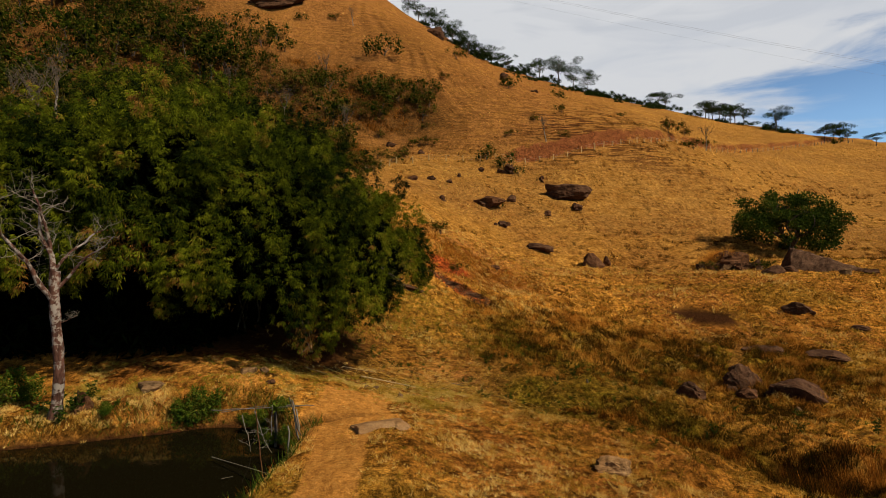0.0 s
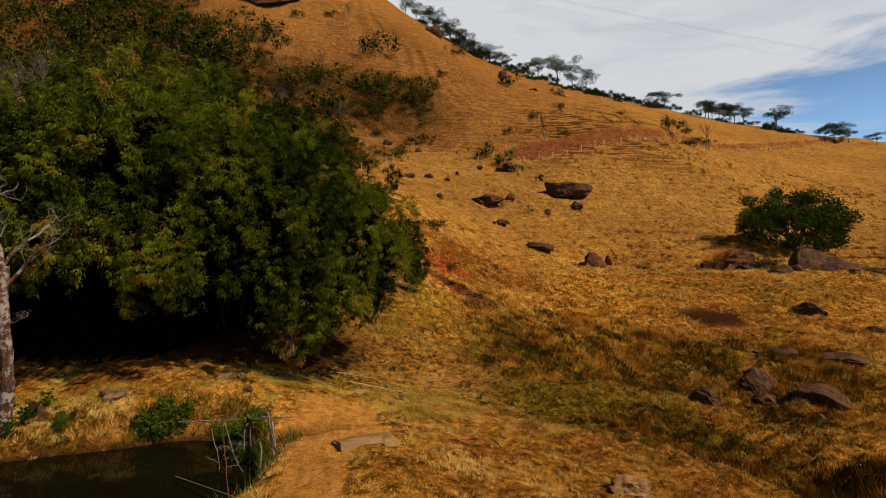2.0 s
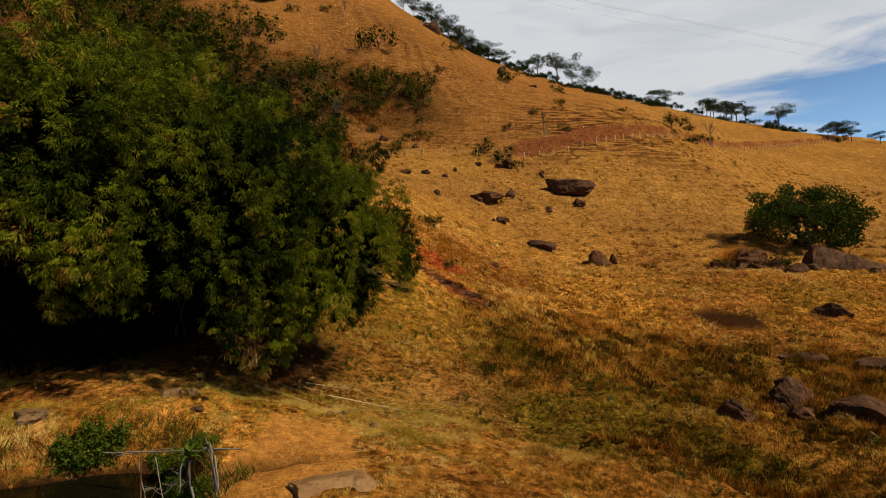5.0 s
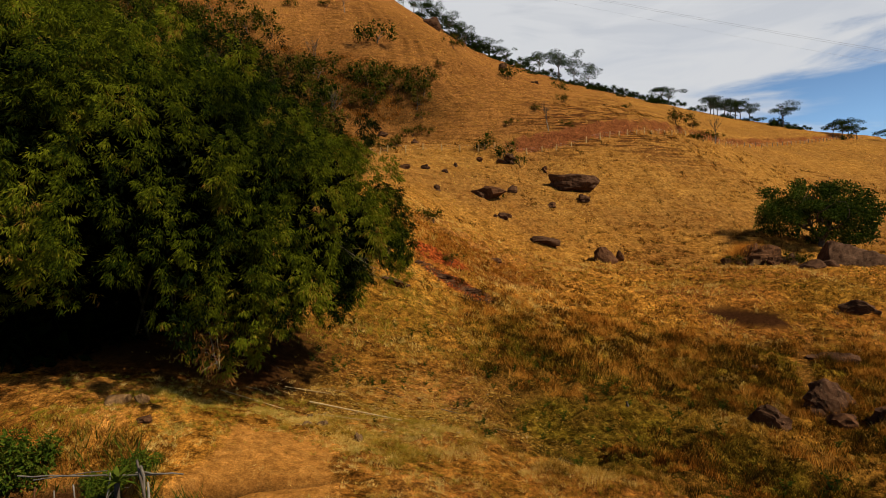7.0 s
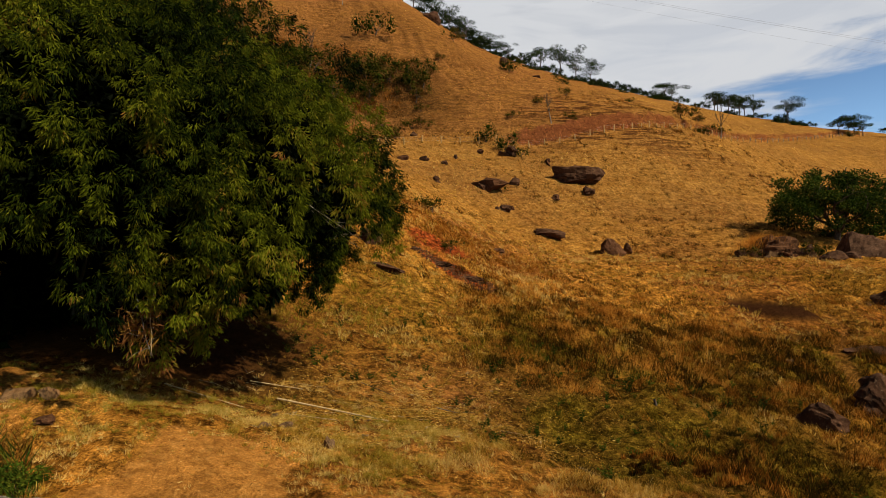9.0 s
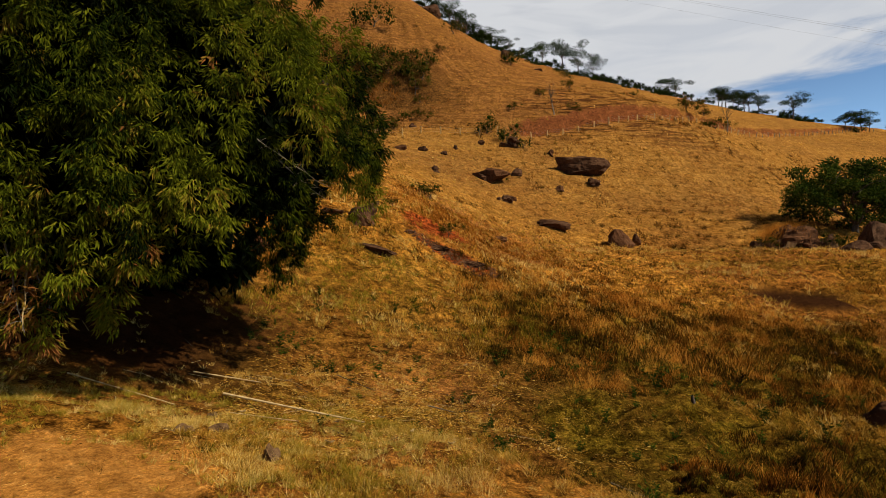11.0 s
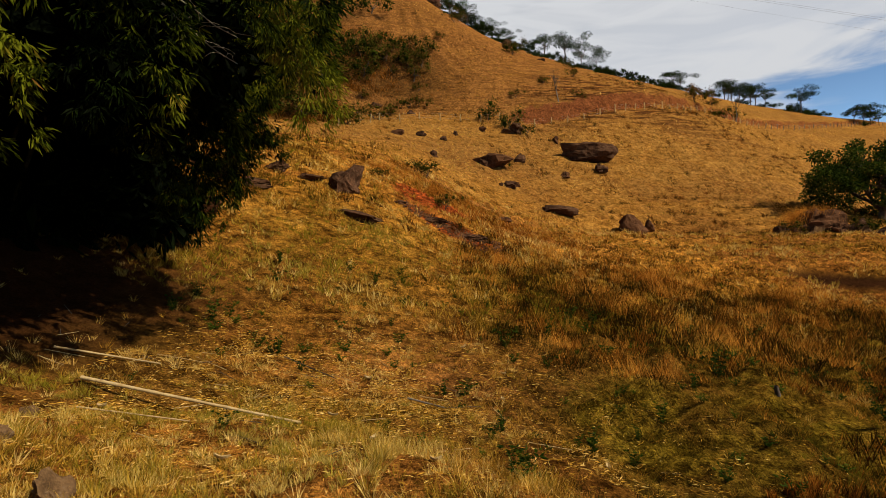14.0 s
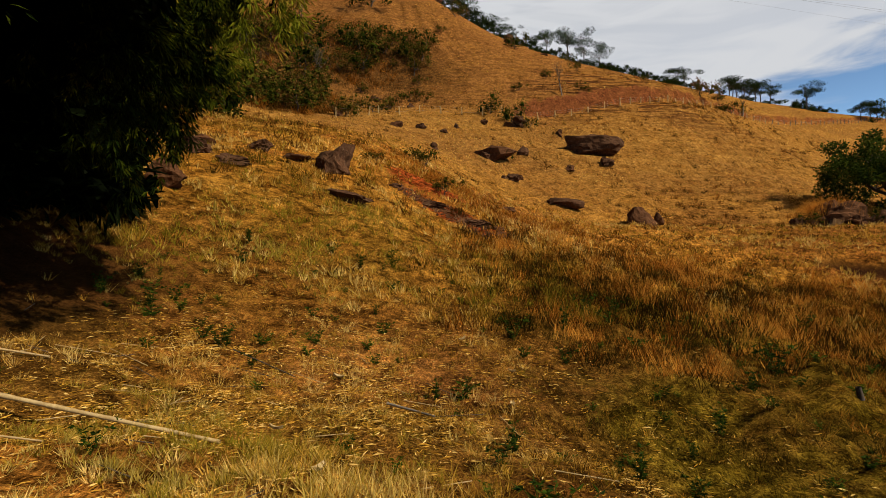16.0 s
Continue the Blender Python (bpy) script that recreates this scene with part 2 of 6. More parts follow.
def land(x, y, fine=True):
    """Height of the ground."""
    x, y = np.broadcast_arrays(np.asarray(x, float), np.asarray(y, float))
    u = x / np.maximum(y + 25, 20)
    (ri, rw), (ci, cw) = blend(DISTANCES, y), blend(BEARINGS, u)
    z = 0.0
    for a, wa in zip(ri, rw):
        for b, wb in zip(ci, cw):
            z = z + HEIGHTS[a, b] * wa * wb
    z = z * (1 - step(420, 1200, y)) + 20 * step(420, 1200, y)
    # raised terrace under the bamboo
    z = z + 0.45 * np.exp(-((x + 8.5) / 5.5) ** 4 - ((y - 22.3) / 2.2) ** 2)
    # earth dam on the pond's side, falling away to the ditch
    z = z + 0.35 * np.exp(-((x + 1.8) / 2.2) ** 2 - ((y - 14.5) / 4.5) ** 2)
    z = z - 0.5 * np.exp(-(ditch(x, y) / 1.8) ** 2)
    bed, brow = trench(x, y)
    z = z - 0.5 * np.exp(-(bed / 1.0) ** 2) + 0.28 * np.exp(-(brow / 1.0) ** 2)
    z = z - 0.3 * spill(x, y) - 0.06 * track(x, y)
    # red scar with its little cliff, and the hollow by the cattle
    z = z + 0.5 * (step(-0.5, 0.5, (x - 0.5) * 0.55 + (y - 46.5) * 0.45 - 0.4) - 0.5) * np.exp(-((x - 2.2) / 3.2) ** 2 - ((y - 45) / 5) ** 2)
    z = z - 0.06 * cow_path(x, y)
    # level meadow at the hill's foot
    z = z - 0.9 * np.exp(-((x - 22) / 10) ** 2 - ((y - 73.5) / 6.5) ** 2)
    # cart road cut into the hill
    s, along = road_offset(x, y)
    cut = np.exp(-(s / 6.0) ** 2) * step(0.2, 1.6, along)
    z = z + (1.5 - 0.6 * step(4.5, 6, along)) * (step(-0.9, 0.9, s - 0.9) - 0.5) * 2 * cut
    if fine:
        far = step(30, 90, y)
        z = z + 0.22 * fbm(x * 0.35, y * 0.35, 21, 4) * (1 - 0.3 * far) + 1.6 * far * fbm(x * 0.045, y * 0.045, 31, 4)
        z = z + 0.5 * far * fbm(x * 0.2, y * 0.2, 41, 3)
        ribs = np.abs(((z * 0.75 + 1.3 * fbm(x * 0.05, y * 0.05, 51, 3)) % 1.0) - 0.5) * 2
        ridged = step(112, 124, y) * step(-45, -25, x) * (1 - step(20, 45, x))
        z = z + (0.6 + 0.6 * ridged) * far * (ribs - 0.5) * (0.4 + vnoise(x * 0.06, y * 0.06, 61)) * (1 - step(165, 215, y))
        z = z + (0.20 * fbm(x * 1.5, y * 1.5, 71, 3) + 0.05 * fbm(x * 4.5, y * 4.5, 73, 2)) * (1 - 0.5 * far)
        hump = np.maximum(vnoise(x * 1.25, y * 1.25, 77) * 0.65 + vnoise(x * 2.9, y * 2.9, 79) * 0.35 - 0.42, 0)
        z = z + 0.85 * hump * (0.3 + 0.7 * step(2, 7, x)) * step(12, 18, y) * (1 - step(70, 95, y)) * (1 - cow_path(x, y)) * (1 - hollow(x, y))
        z = z + 0.5 * gully(x, y) * fbm(x * 0.8, y * 0.8, 81, 3) + 0.22 * step(1, 4, x) * (1 - step(45, 60, y)) * fbm(x * 0.7, y * 0.7, 83, 3)
    # the hollow's level floor
    flat = hollow(x, y)
    z = z * (1 - flat) + 0.98 * flat
    # pond basin
    d = pond_depth(x, y)
    bank = WATER + 1.6 * step(-0.3, 1.3, -d) + 30 * step(1.2, 6.0, -d)
    z = np.where(d > -6, np.minimum(z, bank), z)
    return np.where(d > -0.15, np.minimum(z, WATER + 0.1 - 0.9 * step(-0.15, 1.4, d)), z)


def height(x, y):
    return float(land(np.array([x]), np.array([y]))[0])


# ---- materials ----
def shader(name, rough=0.9, spec=0.25):
    m = bpy.data.materials.new(name)
    m.use_nodes = True
    b = m.node_tree.nodes["Principled BSDF"]
    b.inputs["Roughness"].default_value = rough
    b.inputs["Specular IOR Level"].default_value = spec
    return m, m.node_tree.nodes, m.node_tree.links, b


def noise_node(n, l, scale, detail=5, rough=0.6, vec=None):
    t = n.new("ShaderNodeTexNoise")
    t.inputs["Scale"].default_value, t.inputs["Detail"].default_value, t.inputs["Roughness"].default_value = scale, detail, rough
    if vec:
        l.new(vec, t.inputs["Vector"])
    return t.outputs[0]


def ramp_node(n, l, fac, stops):
    r = n.new("ShaderNodeValToRGB")
    e = r.color_ramp.elements
    e[0].position, e[0].color = stops[0][0], (*stops[0][1], 1)
    e[1].position, e[1].color = stops[-1][0], (*stops[-1][1], 1)
    for p, c in stops[1:-1]:
        e.new(p).color = (*c, 1)
    l.new(fac, r.inputs[0])
    return r.outputs[0]


def mix_node(n, l, fac, a, b, mode="MIX"):
    m = n.new("ShaderNodeMix")
    m.data_type, m.blend_type = "RGBA", mode
    for sock, v in ((m.inputs[0], fac), (m.inputs[6], a), (m.inputs[7], b)):
        if isinstance(v, (int, float)):
            sock.default_value = v
        elif isinstance(v, tuple):
            sock.default_value = (*v, 1)
        else:
            l.new(v, sock)
    return m.outputs[2]


def math_node(n, l, op, a, b=0.0, c=0.0):
    m = n.new("ShaderNodeMath")
    m.operation = op
    m.use_clamp = False
    for k, v in enumerate((a, b, c)):
        if isinstance(v, (int, float)):
            m.inputs[k].default_value = v
        else:
            l.new(v, m.inputs[k])
    return m.outputs[0]


def range_node(n, l, v, a, b, c=0.0, d=1.0):
    m = n.new("ShaderNodeMapRange")
    m.interpolation_type = "SMOOTHSTEP"
    l.new(v, m.inputs[0])
    for k, q in enumerate((a, b, c, d)):
        m.inputs[k + 1].default_value = q
    return m.outputs[0]


def bump_node(n, l, b, h, strength, distance):
    m = n.new("ShaderNodeBump")
    m.inputs["Strength"].default_value, m.inputs["Distance"].default_value = strength, distance
    l.new(h, m.inputs["Height"])
    l.new(m.outputs[0], b.inputs["Normal"])


def attr_node(n, name):
    a = n.new("ShaderNodeAttribute")
    a.attribute_name = name
    return a.outputs["Fac"]


def ground_material():
    m, n, l, b = shader("pasture_ground", 1.0, 0.0)
    tc = n.new("ShaderNodeTexCoord").outputs["Object"]
    big = noise_node(n, l, 0.05, 5, 0.6, tc)
    mid = noise_node(n, l, 0.5, 6, 0.65, tc)
    fine = noise_node(n, l, 5.0, 6, 0.7, tc)
    grit = noise_node(n, l, 26.0, 4, 0.7, tc)
    straw = ramp_node(n, l, mid, [(0.3, (0.150, 0.057, 0.008)), (0.46, (0.250, 0.105, 0.016)), (0.58, (0.325, 0.146, 0.023)), (0.7, (0.380, 0.182, 0.035))])
    rust = ramp_node(n, l, fine, [(0.3, (0.078, 0.024, 0.006)), (0.55, (0.155, 0.053, 0.012)), (0.75, (0.21, 0.08, 0.018))])
    base = mix_node(n, l, range_node(n, l, big, 0.44, 0.60, 0.0, 0.75), straw, rust)
    mp = n.new("ShaderNodeMapping")
    mp.inputs["Scale"].default_value = (0.035, 0.035, 0.55)
    l.new(tc, mp.inputs[0])
    band = noise_node(n, l, 1.6, 6, 0.7, mp.outputs[0])
    base = mix_node(n, l, range_node(n, l, band, 0.5, 0.68, 0.0, 0.65), base, rust)
    base = mix_node(n, l, range_node(n, l, band, 0.47, 0.33, 0.0, 0.5), base, straw)
    away = attr_node(n, "away")
    base = mix_node(n, l, math_node(n, l, "MULTIPLY", away, range_node(n, l, mid, 0.35, 0.6, 0.35, 0.7)), base, (0.250, 0.128, 0.033))
    base = mix_node(n, l, math_node(n, l, "MULTIPLY", attr_node(n, "russet"), range_node(n, l, mid, 0.35, 0.6, 0.3, 0.7)), base, (0.205, 0.080, 0.024))
    # trodden cattle terraces along the contours
    mt = n.new("ShaderNodeMapping")
    mt.inputs["Scale"].default_value = (0.13, 0.13, 1.5)
    l.new(tc, mt.inputs[0])
    ledge = noise_node(n, l, 1.25, 3, 0.55, mt.outputs[0])
    base = mix_node(n, l, math_node(n, l, "MULTIPLY", attr_node(n, "hill"), range_node(n, l, ledge, 0.48, 0.56, 0.0, 0.95)), base, (0.062, 0.022, 0.008))
    base = mix_node(n, l, math_node(n, l, "MULTIPLY", attr_node(n, "brush"), range_node(n, l, fine, 0.35, 0.6, 0.35, 0.95)), base, (0.050, 0.023, 0.007))
    olive = ramp_node(n, l, fine, [(0.3, (0.036, 0.024, 0.003)), (0.6, (0.120, 0.076, 0.008)), (0.8, (0.21, 0.130, 0.016))])
    base = mix_node(n, l, math_node(n, l, "MULTIPLY", attr_node(n, "lush"), range_node(n, l, mid, 0.3, 0.6, 0.5, 1.0)), base, olive)
    soil = ramp_node(n, l, fine, [(0.25, (0.24, 0.095, 0.018)), (0.5, (0.46, 0.192, 0.037)), (0.75, (0.58, 0.275, 0.065))])
    base = mix_node(n, l, range_node(n, l, math_node(n, l, "ADD", attr_node(n, "dirt"), math_node(n, l, "MULTIPLY_ADD", fine, 0.9, -0.45)), 0.25, 0.75), base, soil)
    bald = math_node(n, l, "MAXIMUM", attr_node(n, "dirt"), attr_node(n, "wet_or_shade"))
    red = ramp_node(n, l, fine, [(0.3, (0.050, 0.014, 0.005)), (0.46, (0.145, 0.032, 0.008)), (0.62, (0.30, 0.058, 0.013))])
    base = mix_node(n, l, range_node(n, l, math_node(n, l, "ADD", attr_node(n, "red"), math_node(n, l, "MULTIPLY_ADD", fine, 0.9, -0.45)), 0.25, 0.75), base, red)
    raw = ramp_node(n, l, fine, [(0.3, (0.062, 0.020, 0.008)), (0.5, (0.135, 0.043, 0.017)), (0.7, (0.22, 0.070, 0.025))])
    base = mix_node(n, l, range_node(n, l, math_node(n, l, "ADD", attr_node(n, "bank"), math_node(n, l, "MULTIPLY_ADD", mid, 0.9, -0.45)), 0.25, 0.6, 0.0, 0.9), base, raw)
    # wet soil and mud, plus shade painted dark below the bamboo
    dark_ground = mix_node(n, l, attr_node(n, "wet_or_shade"), base, (0.040, 0.0155, 0.006))
    spots = math_node(n, l, "MULTIPLY", range_node(n, l, noise_node(n, l, 1.7, 4, 0.75, tc), 0.60, 0.72, 0.0, 0.6), range_node(n, l, bald, 0.3, 0.8, 1.0, 0.2))
    out = mix_node(n, l, spots, dark_ground, (0.12, 0.06, 0.014))
    patchy = noise_node(n, l, 2.3, 8, 0.78, tc)
    tuft = noise_node(n, l, 0.85, 7, 0.74, tc)
    out = mix_node(n, l, math_node(n, l, "MULTIPLY", range_node(n, l, away, 0.0, 1.0, 0.6, 0.4), range_node(n, l, bald, 0.2, 0.8, 1.0, 0.25)), out, ramp_node(n, l, tuft, [(0.37, (0.40, 0.34, 0.28)), (0.47, (1.0, 0.97, 0.90)), (0.60, (1.72, 1.70, 1.60))]), "MULTIPLY")
    out = mix_node(n, l, math_node(n, l, "MULTIPLY", range_node(n, l, away, 0.0, 1.0, 1.0, 0.55), range_node(n, l, bald, 0.2, 0.8, 1.0, 0.3)), out, ramp_node(n, l, patchy, [(0.39, (0.26, 0.24, 0.22)), (0.48, (0.88, 0.88, 0.88)), (0.60, (1.75, 1.75, 1.7))]), "MULTIPLY")
    blades_tex = None
    for sc in ((70, 18, 30), (20, 75, 30), (45, 45, 20)):
        mq = n.new("ShaderNodeMapping")
        mq.inputs["Scale"].default_value = sc
        mq.inputs["Rotation"].default_value = (0, 0, sc[0] * 0.02)
        l.new(tc, mq.inputs[0])
        t = n.new("ShaderNodeTexNoise")
        t.inputs["Scale"].default_value, t.inputs["Detail"].default_value, t.inputs["Distortion"].default_value = 0.5, 3.0, 1.2
        l.new(mq.outputs[0], t.inputs["Vector"])
        blades_tex = t.outputs[0] if blades_tex is None else math_node(n, l, "MAXIMUM", blades_tex, t.outputs[0])
    out = mix_node(n, l, math_node(n, l, "MULTIPLY", range_node(n, l, away, 0.0, 1.0, 1.0, 0.5), range_node(n, l, bald, 0.2, 0.8, 1.0, 0.25)), out, ramp_node(n, l, blades_tex, [(0.46, (0.38, 0.34, 0.3)), (0.57, (1.0, 1.0, 1.0)), (0.72, (2.0, 2.0, 1.9))]), "MULTIPLY")
    out = mix_node(n, l, 1.0, out, ramp_node(n, l, grit, [(0.25, (0.55, 0.52, 0.5)), (0.6, (1.05, 1.05, 1.05)), (0.8, (1.35, 1.35, 1.3))]), "MULTIPLY")
    l.new(out, b.inputs["Base Color"])
    h = math_node(n, l, "MULTIPLY_ADD", blades_tex, 0.5, math_node(n, l, "MULTIPLY_ADD", fine, 1.0, math_node(n, l, "MULTIPLY", mid, 2.0)))
    h = math_node(n, l, "MULTIPLY_ADD", math_node(n, l, "MULTIPLY", tuft, away), 2.0, h)
    bump_node(n, l, b, h, 1.0, 0.2)
    return m


def leaf_material(name, stops, rough=0.5, spec=0.35, through=0.25, fresh=None):
    """Leaves whose colour follows the attribute 'tone', with some light let through."""
    m, n, l, b = shader(name, rough, spec)
    col = ramp_node(n, l, attr_node(n, "tone"), stops)
    if fresh:
        col = mix_node(n, l, attr_node(n, "green"), col, fresh)
    col = mix_node(n, l, 1.0, col, ramp_node(n, l, noise_node(n, l, 0.8, 3), [(0.3, (0.75, 0.75, 0.75)), (0.7, (1.2, 1.2, 1.2))]), "MULTIPLY")
    l.new(col, b.inputs["Base Color"])
    if through:
        t = n.new("ShaderNodeBsdfTranslucent")
        l.new(col, t.inputs[0])
        s = n.new("ShaderNodeMixShader")
        s.inputs[0].default_value = through
        l.new(b.outputs[0], s.inputs[1])
        l.new(t.outputs[0], s.inputs[2])
        l.new(s.outputs[0], n["Material Output"].inputs[0])
    return m


def rock_material(name, dark, light, lichen=0.35):
    m, n, l, b = shader(name, 0.95, 0.04)
    tc = n.new("ShaderNodeTexCoord").outputs["Object"]
    big, fine = noise_node(n, l, 0.9, 6, 0.65, tc), noise_node(n, l, 9.0, 6, 0.7, tc)
    mp = n.new("ShaderNodeMapping")
    mp.inputs["Scale"].default_value = (2.2, 2.2, 0.25)
    l.new(tc, mp.inputs[0])
    streak = noise_node(n, l, 1.6, 5, 0.6, mp.outputs[0])
    col = ramp_node(n, l, big, [(0.3, dark), (0.7, light)])
    col = mix_node(n, l, range_node(n, l, streak, 0.5, 0.7, 0.0, 0.7), col, tuple(0.45 * v for v in dark))
    col = mix_node(n, l, range_node(n, l, fine, 0.56, 0.68, 0.0, lichen), col, (0.19, 0.125, 0.072))
    col = mix_node(n, l, 1.0, col, ramp_node(n, l, noise_node(n, l, 40, 4, 0.7, tc), [(0.3, (0.65, 0.65, 0.65)), (0.7, (1.25, 1.25, 1.25))]), "MULTIPLY")
    l.new(col, b.inputs["Base Color"])
    h = math_node(n, l, "MULTIPLY_ADD", fine, 0.4, big)
    bump_node(n, l, b, h, 0.8, 0.12)
    return m


def bark_material(name, dark, light, scale=6.0, pale=0.0):
    m, n, l, b = shader(name, 0.95, 0.04)
    tc = n.new("ShaderNodeTexCoord").outputs["Object"]
    mp = n.new("ShaderNodeMapping")
    mp.inputs["Scale"].default_value = (1, 1, 0.22)
    l.new(tc, mp.inputs[0])
    v, w = noise_node(n, l, scale, 6, 0.7, mp.outputs[0]), noise_node(n, l, scale * 0.8, 5, 0.65, tc)
    col = ramp_node(n, l, v, [(0.32, dark), (0.62, light)])
    col = mix_node(n, l, range_node(n, l, w, 0.48, 0.57, 0.0, pale), col, (0.25, 0.21, 0.17))
    l.new(col, b.inputs["Base Color"])
    bump_node(n, l, b, v, 0.8, 0.03)
    return m


MAT_GROUND = ground_material()
# the near-black lowest tones put shade into the bamboo's inner leaves
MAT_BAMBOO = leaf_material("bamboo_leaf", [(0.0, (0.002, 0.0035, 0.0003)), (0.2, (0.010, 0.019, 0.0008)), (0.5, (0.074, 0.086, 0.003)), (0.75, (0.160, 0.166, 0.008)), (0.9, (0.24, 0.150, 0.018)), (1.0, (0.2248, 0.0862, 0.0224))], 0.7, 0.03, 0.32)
MAT_LEAF = leaf_material("tree_leaf", [(0.0, (0.006, 0.011, 0.0015)), (0.5, (0.022, 0.038, 0.0035)), (0.8, (0.06, 0.085, 0.008)), (1.0, (0.10, 0.085, 0.01))], 0.75, 0.02, 0.2)
MAT_SCRUB = leaf_material("scrub_leaf", [(0.0, (0.006, 0.009, 0.001)), (0.3, (0.020, 0.028, 0.0025)), (0.55, (0.058, 0.056, 0.006)), (0.75, (0.10, 0.060, 0.012)), (1.0, (0.17, 0.075, 0.02))], 0.9, 0.0, 0.2)
MAT_WEED = leaf_material("weed_leaf", [(0.0, (0.010, 0.022, 0.001)), (0.6, (0.040, 0.068, 0.0035)), (1.0, (0.12, 0.125, 0.010))], 0.75, 0.06, 0.3)
MAT_GRASS = leaf_material("dry_grass", [(0.0, (0.0345, 0.0229, 0.0041)), (0.22, (0.130, 0.0570, 0.007)), (0.45, (0.36, 0.172, 0.0185)), (0.7, (0.62, 0.33, 0.044)), (1.0, (0.8246, 0.5577, 0.1692))], 0.9, 0.0, 0.3, (0.255, 0.205, 0.016))
MAT_TALL = leaf_material("rusty_tall_grass", [(0.0, (0.0173, 0.0132, 0.0023)), (0.35, (0.0868, 0.0300, 0.0046)), (0.6, (0.26, 0.083, 0.010)), (0.82, (0.47, 0.175, 0.021)), (1.0, (0.70, 0.32, 0.048))], 0.9, 0.0, 0.3)
MAT_ROCK = rock_material("dark_granite", (0.024, 0.0105, 0.0052), (0.100, 0.046, 0.022), 0.6)
MAT_ROCK_PALE = rock_material("pale_stone", (0.07, 0.036, 0.015), (0.22, 0.125, 0.055), 0.5)
MAT_ROCK_RED = rock_material("earthy_stone", (0.040, 0.016, 0.007), (0.12, 0.052, 0.022), 0.2)
MAT_ROCK_SLOPE = rock_material("bare_granite", (0.034, 0.015, 0.007), (0.125, 0.064, 0.034), 0.8)
MAT_SLAB = rock_material("sandy_slab", (0.16, 0.075, 0.025), (0.27, 0.155, 0.068), 0.4)
MAT_DEAD = bark_material("peeling_dead_bark", (0.010, 0.005, 0.003), (0.105, 0.046, 0.030), 5.0, 0.75)
MAT_BARK = bark_material("grey_bark", (0.0250, 0.0175, 0.0125), (0.0950, 0.0700, 0.0500), 6.0, 0.1)
MAT_TWIG = bark_material("bleached_twig", (0.085, 0.064, 0.044), (0.18, 0.148, 0.112), 9.0, 0.2)
MAT_CULM = bark_material("bamboo_culm", (0.008, 0.008, 0.003), (0.022, 0.02, 0.008), 5.0, 0.1)
MAT_CANE = bark_material("dry_bamboo_cane", (0.2520, 0.1540, 0.0560), (0.4340, 0.3080, 0.1400), 8.0, 0.1)
MAT_POST = bark_material("weathered_post", (0.0924, 0.0714, 0.0504), (0.1932, 0.1596, 0.1218), 10.0, 0.3)


def plain(name, colour, rough=0.6, metal=0.0):
    m, n, l, b = shader(name, rough, 0.3)
    l.new(mix_node(n, l, 1.0, colour, ramp_node(n, l, noise_node(n, l, 12, 4), [(0.3, (0.75, 0.75, 0.75)), (0.7, (1.15, 1.15, 1.15))]), "MULTIPLY"), b.inputs["Base Color"])
    b.inputs["Metallic"].default_value = metal
    return m


MAT_WIRE = plain("wire", (0.25, 0.25, 0.26), 0.5, 0.6)


def water_material():
    m, n, l, b = shader("pond_water", 0.03, 0.1)
    b.inputs["Base Color"].default_value = (0.0045, 0.0035, 0.0012, 1)
    b.inputs["IOR"].default_value = 1.33
    tc = n.new("ShaderNodeTexCoord").outputs["Object"]
    bump_node(n, l, b, noise_node(n, l, 2.2, 3, 0.5, tc), 0.06, 0.05)
    return m


MAT_WATER = water_material()


# ---- builders ----
def fast_mesh(name, verts, faces, mat, attrs=(), smooth=False):
    """A mesh from arrays: verts (n, 3), faces (m, 3 or 4)."""
    me = bpy.data.meshes.new(name)
    verts, faces = np.ascontiguousarray(verts, np.float32), np.ascontiguousarray(faces, np.int32)
    k = faces.shape[1]
    me.vertices.add(len(verts))
    me.vertices.foreach_set("co", verts.ravel())
    me.loops.add(faces.size)
    me.loops.foreach_set("vertex_index", faces.ravel())
    me.polygons.add(len(faces))
    me.polygons.foreach_set("loop_start", np.arange(len(faces), dtype=np.int32) * k)
    me.polygons.foreach_set("use_smooth", np.full(len(faces), smooth))
    for key, values in attrs:
        me.attributes.new(key, "FLOAT", "POINT").data.foreach_set("value", np.ascontiguousarray(values, np.float32))
    me.update(calc_edges=True)
    me.materials.append(mat)
    return me


def bm_mesh(name, bm, mat, smooth=False):
    me = bpy.data.meshes.new(name)
    bm.to_mesh(me)
    bm.free()
    if smooth:
        me.polygons.foreach_set("use_smooth", np.full(len(me.polygons), True))
    me.materials.append(mat)
    return me


def part(name, me, parent, label="", kind=""):
    ob = new(name, me)
    ob.parent = parent
    if kind:
        ob["kind"] = kind
    if label:
        ob["label"] = label
    return ob


def unit(v):
    return v / np.maximum(np.linalg.norm(v, axis=-1, keepdims=True), 1e-9)


def leaves(p, d, length, width, r):
    """Diamond leaves from base points p along directions d, as vertices and quads."""
    n = len(p)
    d = unit(d)
    side = unit(np.cross(d, unit(r.normal(size=(n, 3)))))
    L, W = np.broadcast_to(length, n)[:, None], np.broadcast_to(width, n)[:, None]
    bend = np.cross(d, side) * L * 0.08
    v = np.stack([p, p + d * L * 0.42 + side * W / 2 + bend, p + d * L, p + d * L * 0.42 - side * W / 2 + bend], 1).reshape(-1, 3)
    return v, np.arange(4 * n).reshape(n, 4)


